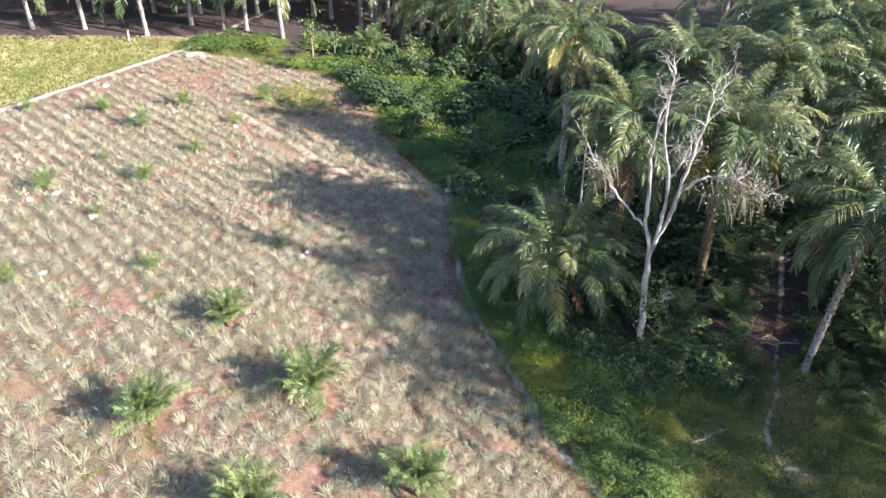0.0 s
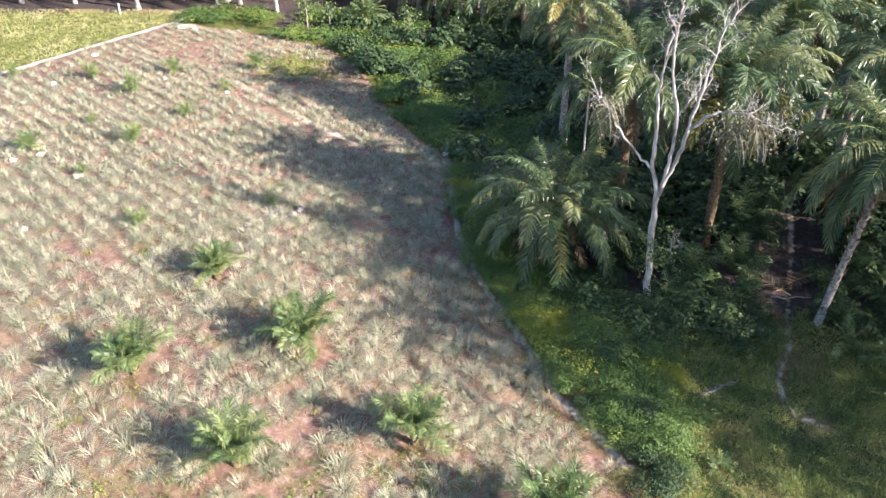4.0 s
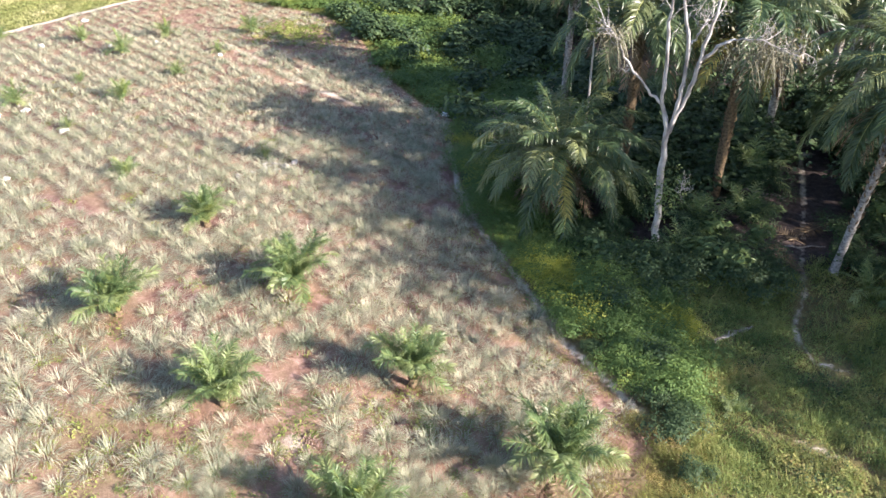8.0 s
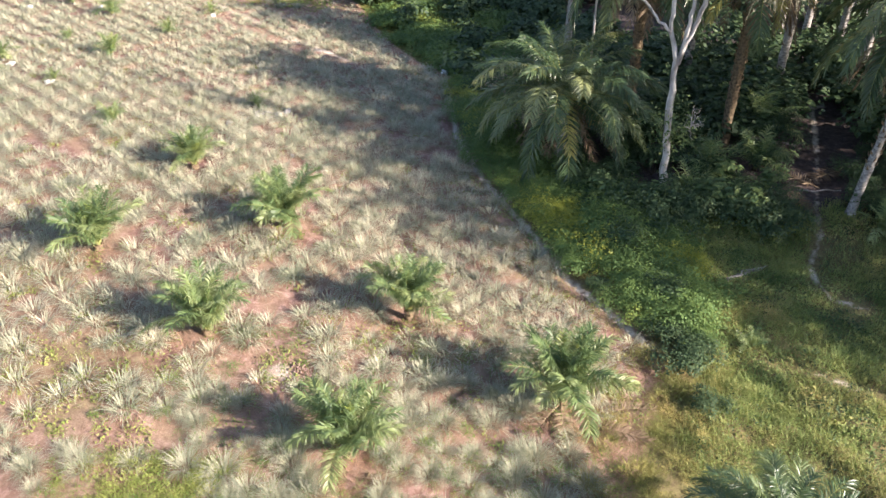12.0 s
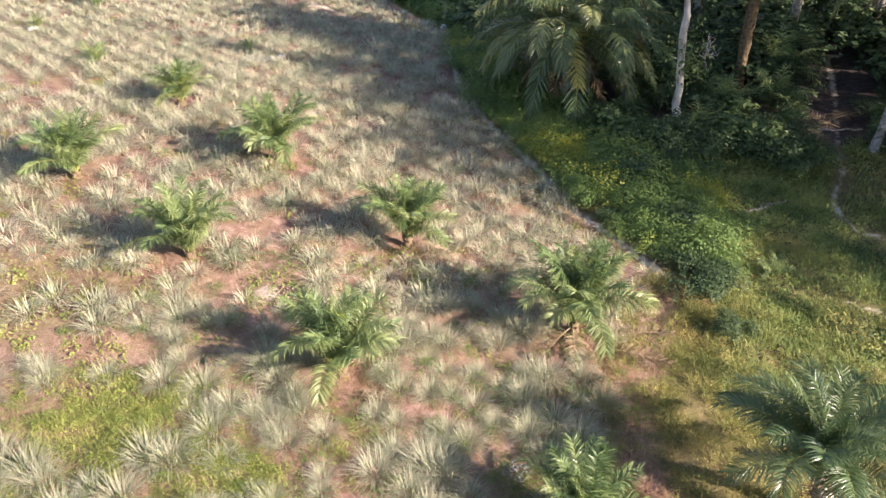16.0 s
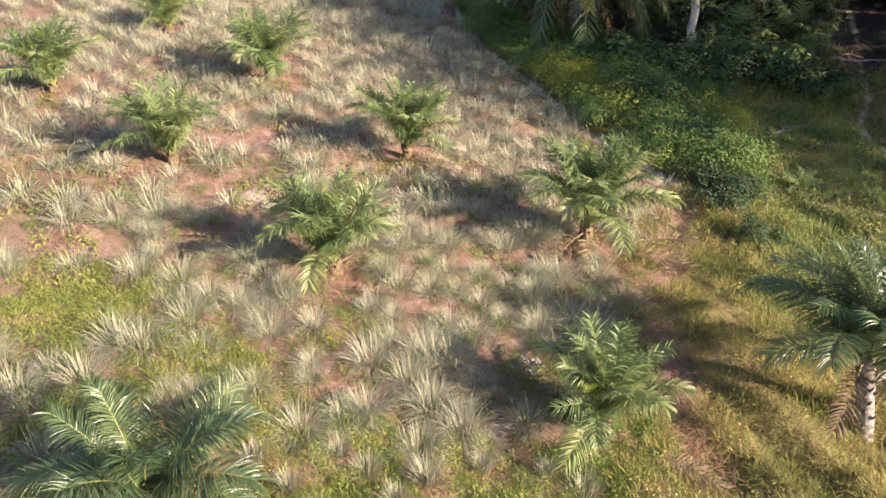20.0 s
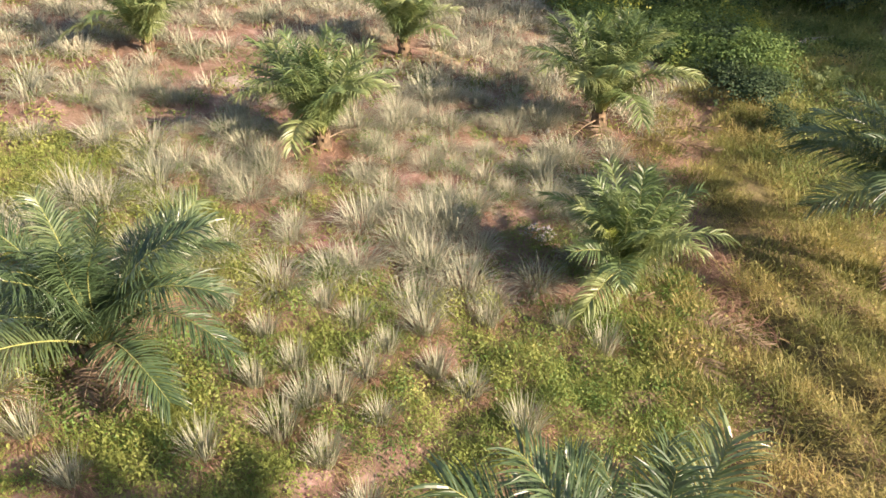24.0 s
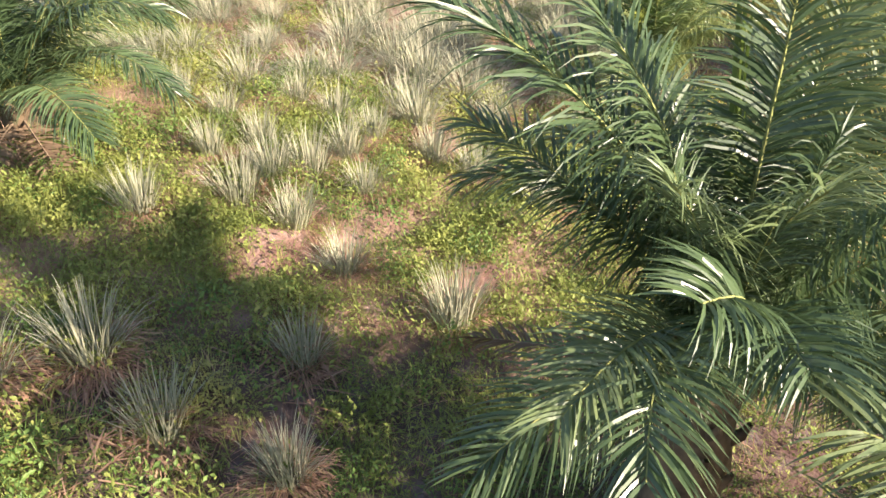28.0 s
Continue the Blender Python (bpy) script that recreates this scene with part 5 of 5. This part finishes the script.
def post(x, y, h, mat, label):
    g = Geo()
    g.tube([(0, 0, -0.2), (0.01, 0, h * 0.5), (0.03, 0.01, h - 0.04), (0.03, 0.01, h)], [0.09, 0.085, 0.08, 0.03], 8)
    put("post", g.mesh("post", [mat], True), x, y, label, "post", "boundary posts")


post(-39.9, 95.2, 1.3, BAG, "pale wooden boundary post in the meadow")
post(-35.3, 92.5, 1.4, TRUNK_OLD, "dark wooden boundary post beside the track")


# ---- litter of the field ----
def lump(name, mat, x, y, w, h, label, category, seed, group="", flat=0.6):
    """An uneven boulder-like or crumpled thing."""
    rr = np.random.default_rng(seed)
    bm = bmesh.new()
    bmesh.ops.create_icosphere(bm, subdivisions=3, radius=1.0)
    ph = rr.uniform(0, 6, 6)
    for v in bm.verts:
        c = v.co
        k = 1 + 0.22 * math.sin(3 * c.x + ph[0]) * math.sin(3.3 * c.y + ph[1]) + 0.14 * math.sin(6 * c.z + ph[2] + 4 * c.x) + 0.06 * rr.normal()
        v.co = Vector((c.x * k * w / 2, c.y * k * w * 0.42, max(c.z * k * h * 0.6, -0.05) + 0.02))
    me = bpy.data.meshes.new(name)
    bm.to_mesh(me)
    bm.free()
    me.materials.append(mat)
    put(name, me, x, y, label, category, group, turn=rr.uniform(0, 360))


def heap(name, mat, x, y, w, n, label, category, seed, long=0.25):
    """Clods, ash or trimmings heaped up as many small pieces."""
    rr = np.random.default_rng(seed)
    g = Geo()
    for _ in range(n):
        a, d = rr.uniform(0, 6.28), w / 2 * math.sqrt(rr.random())
        px, py = d * math.cos(a), d * math.sin(a)
        pz = 0.16 * w * (1 - 2 * d / w) * rr.random()
        s = rr.uniform(0.03, 0.09) * w
        u = Vector(rr.normal(size=3) * (1, 1, 0.3)).normalized() * s * (1 + long * 4)
        g.tube([Vector((px, py, pz)) - u / 2, Vector((px, py, pz + s * 0.2)), Vector((px, py, pz)) + u / 2], [s * 0.25, s * 0.5, s * 0.2], 5)
    put(name, g.mesh(name, [mat], False), x, y, label, category)


for k, (x, y, w) in enumerate([(-26.9, 42.2, 0.55), (-26.6, 50.0, 0.7), (-31.0, 53.6, 0.6), (-32.6, 52.6, 0.5), (-37.0, 69.6, 0.9), (-30.6, 89.4, 1.2), (-28.9, 88.8, 0.8), (-27.0, 71.5, 0.45), (-36.5, 78.5, 0.7), (0.2, 59.0, 0.7), (-20.2, 68.2, 0.4), (-30.7, 70.0, 0.45)]):
    lump("sack", BAG, x, y, w, 0.35, "crumpled white plastic sack on the ground", "sack", 400 + k, "white sacks")
for k, (x, y, w) in enumerate([(-11.5, 44.8, 0.5), (-12.2, 44.2, 0.35), (-11.0, 45.6, 0.4), (-10.2, 45.3, 0.6), (-12.9, 43.6, 0.4), (-8.4, 39.6, 0.25), (3.0, 19.9, 0.22), (2.9, 23.4, 0.2), (25.5, 31.5, 0.5), (-9.8, 46.2, 0.5)]):
    lump("rock", ROCK, x, y, w, w * 0.7, "pale grey rock lying on the soil", "rock", 430 + k, "rocks in the field")
heap("ash_heap", ASH, 2.05, 14.2, 0.9, 110, "grey ash and burnt bits on soil", "ash", 450)
heap("ash_heap", ASH, -11.3, 45.2, 1.8, 70, "grey ash and stones in the field", "ash", 451)
heap("earth_heap", EARTH, -5.1, 21.5, 1.1, 110, "turned pinkish earth beside a shallow hole", "earth", 452, 0.0)
heap("earth_heap", EARTH, -5.3, 20.7, 0.8, 60, "loose turned pinkish earth", "earth", 453, 0.0)
heap("rubble_heap", ROCK, 0.4, 60.2, 1.8, 40, "pale rubble and rubbish by the scrub", "rubbish", 454)
for k, (x, y, w, n) in enumerate([(-2.1, 17.75, 1.5, 170), (5.3, 12.4, 1.7, 330), (5.6, 11.3, 1.2, 160), (5.75, 13.6, 1.2, 150), (5.6, 19.6, 1.3, 120), (-1.4, 5.1, 1.1, 120), (-2.6, 4.2, 1.3, 130), (1.0, 10.9, 0.8, 70)]):
    rr = np.random.default_rng(470 + k)
    a, d = rr.uniform(0, 6.28, n), w / 2 * np.sqrt(rr.random(n))
    g = Geo()
    b = rr.uniform(0, 6.28, n)
    g.blades(np.stack([d * np.cos(a), d * np.sin(a), 0.18 * (1 - 2 * d / w) * rr.random(n) + 0.03], 1), np.stack([np.cos(b), np.sin(b), rr.normal(size=n) * 0.15], 1), rr.uniform(0.2, 0.6, n), 0.018, rr.uniform(0, 0.5, n), 2)
    put("brush_pile", g.mesh("brush_pile", [STRAW]), x, y, "heap of reddish-brown dry trimmings on soil", "straw", "heaps of dry trimmings", "stuff")


def fallen_frond(x, y, turn, size):
    ob = new("fallen_frond", LIB_FALLEN[int(turn) % 2])
    ob.matrix_basis = pose(x, y, float(terrain(x, y)) + 0.12, 0, 0, turn)
    ob.scale = (size, size, size)
    tagged(ob, "dry brown palm frond lying on the ground", "frond", "fallen palm fronds")


LIB_FALLEN = [frond_mesh(np.random.default_rng(480 + k), 2.2, 6, -9, 44, 0.5, 0.035, 2, 0.35, (PALM_DRY, RACHIS_DRY)) for k in range(2)]
for x, y, a, s in [(4.0, 11.5, 200, 0.9), (4.4, 11.7, 235, 0.8), (5.4, 19.7, 250, 1.0), (6.0, 20.4, 275, 0.9), (-1.0, 24.6, 250, 0.7), (-2.6, 16.6, 260, 0.7), (0.9, 11.3, 100, 0.6), (21.0, 37.5, 40, 1.6), (23.5, 40.0, 120, 1.6), (18.5, 38.0, 200, 1.5)]:
    fallen_frond(x, y, a, s)


def log(x, y, turn, size, rad, label):
    rr = np.random.default_rng(int(abs(x) * 31))
    g = Geo()
    n = 7
    g.tube([(size * (i / (n - 1) - 0.5), rr.normal() * 0.04 * size, rad * 0.7 + rr.normal() * 0.01) for i in range(n)], [rad * (1 - 0.35 * i / (n - 1)) * (1 + 0.1 * rr.normal()) for i in range(n)], 8)
    put("log", g.mesh("log", [WOOD], True), x, y, label, "log", turn=turn)


for x, y, a, s, w in [(14.6, 30.15, 28, 2.6, 0.07), (12.6, 32.8, 8, 1.6, 0.05), (19.4, 43.5, 3, 3.0, 0.07), (21.0, 37.4, 4, 2.4, 0.06), (3.0, 60.2, 170, 4.0, 0.08), (20.2, 44.6, 150, 4.5, 0.12)]:
    log(x, y, a, s, w, "fallen pale branch in the undergrowth")


def root_stump(x, y):
    rr = np.random.default_rng(91)
    g = Geo()
    for k in range(7):
        a = k * 0.9
        g.tube([(0, 0, 0.75), (0.12 * math.cos(a), 0.12 * math.sin(a), 0.4), (0.30 * math.cos(a), 0.30 * math.sin(a), 0.1), (0.5 * math.cos(a), 0.5 * math.sin(a), -0.05)], [0.07, 0.06, 0.045, 0.02], 6)
    put("stump", g.mesh("stump", [DEADWOOD], True), x, y, "bleached grey stump with splayed roots", "stump")


root_stump(16.4, 36.2)
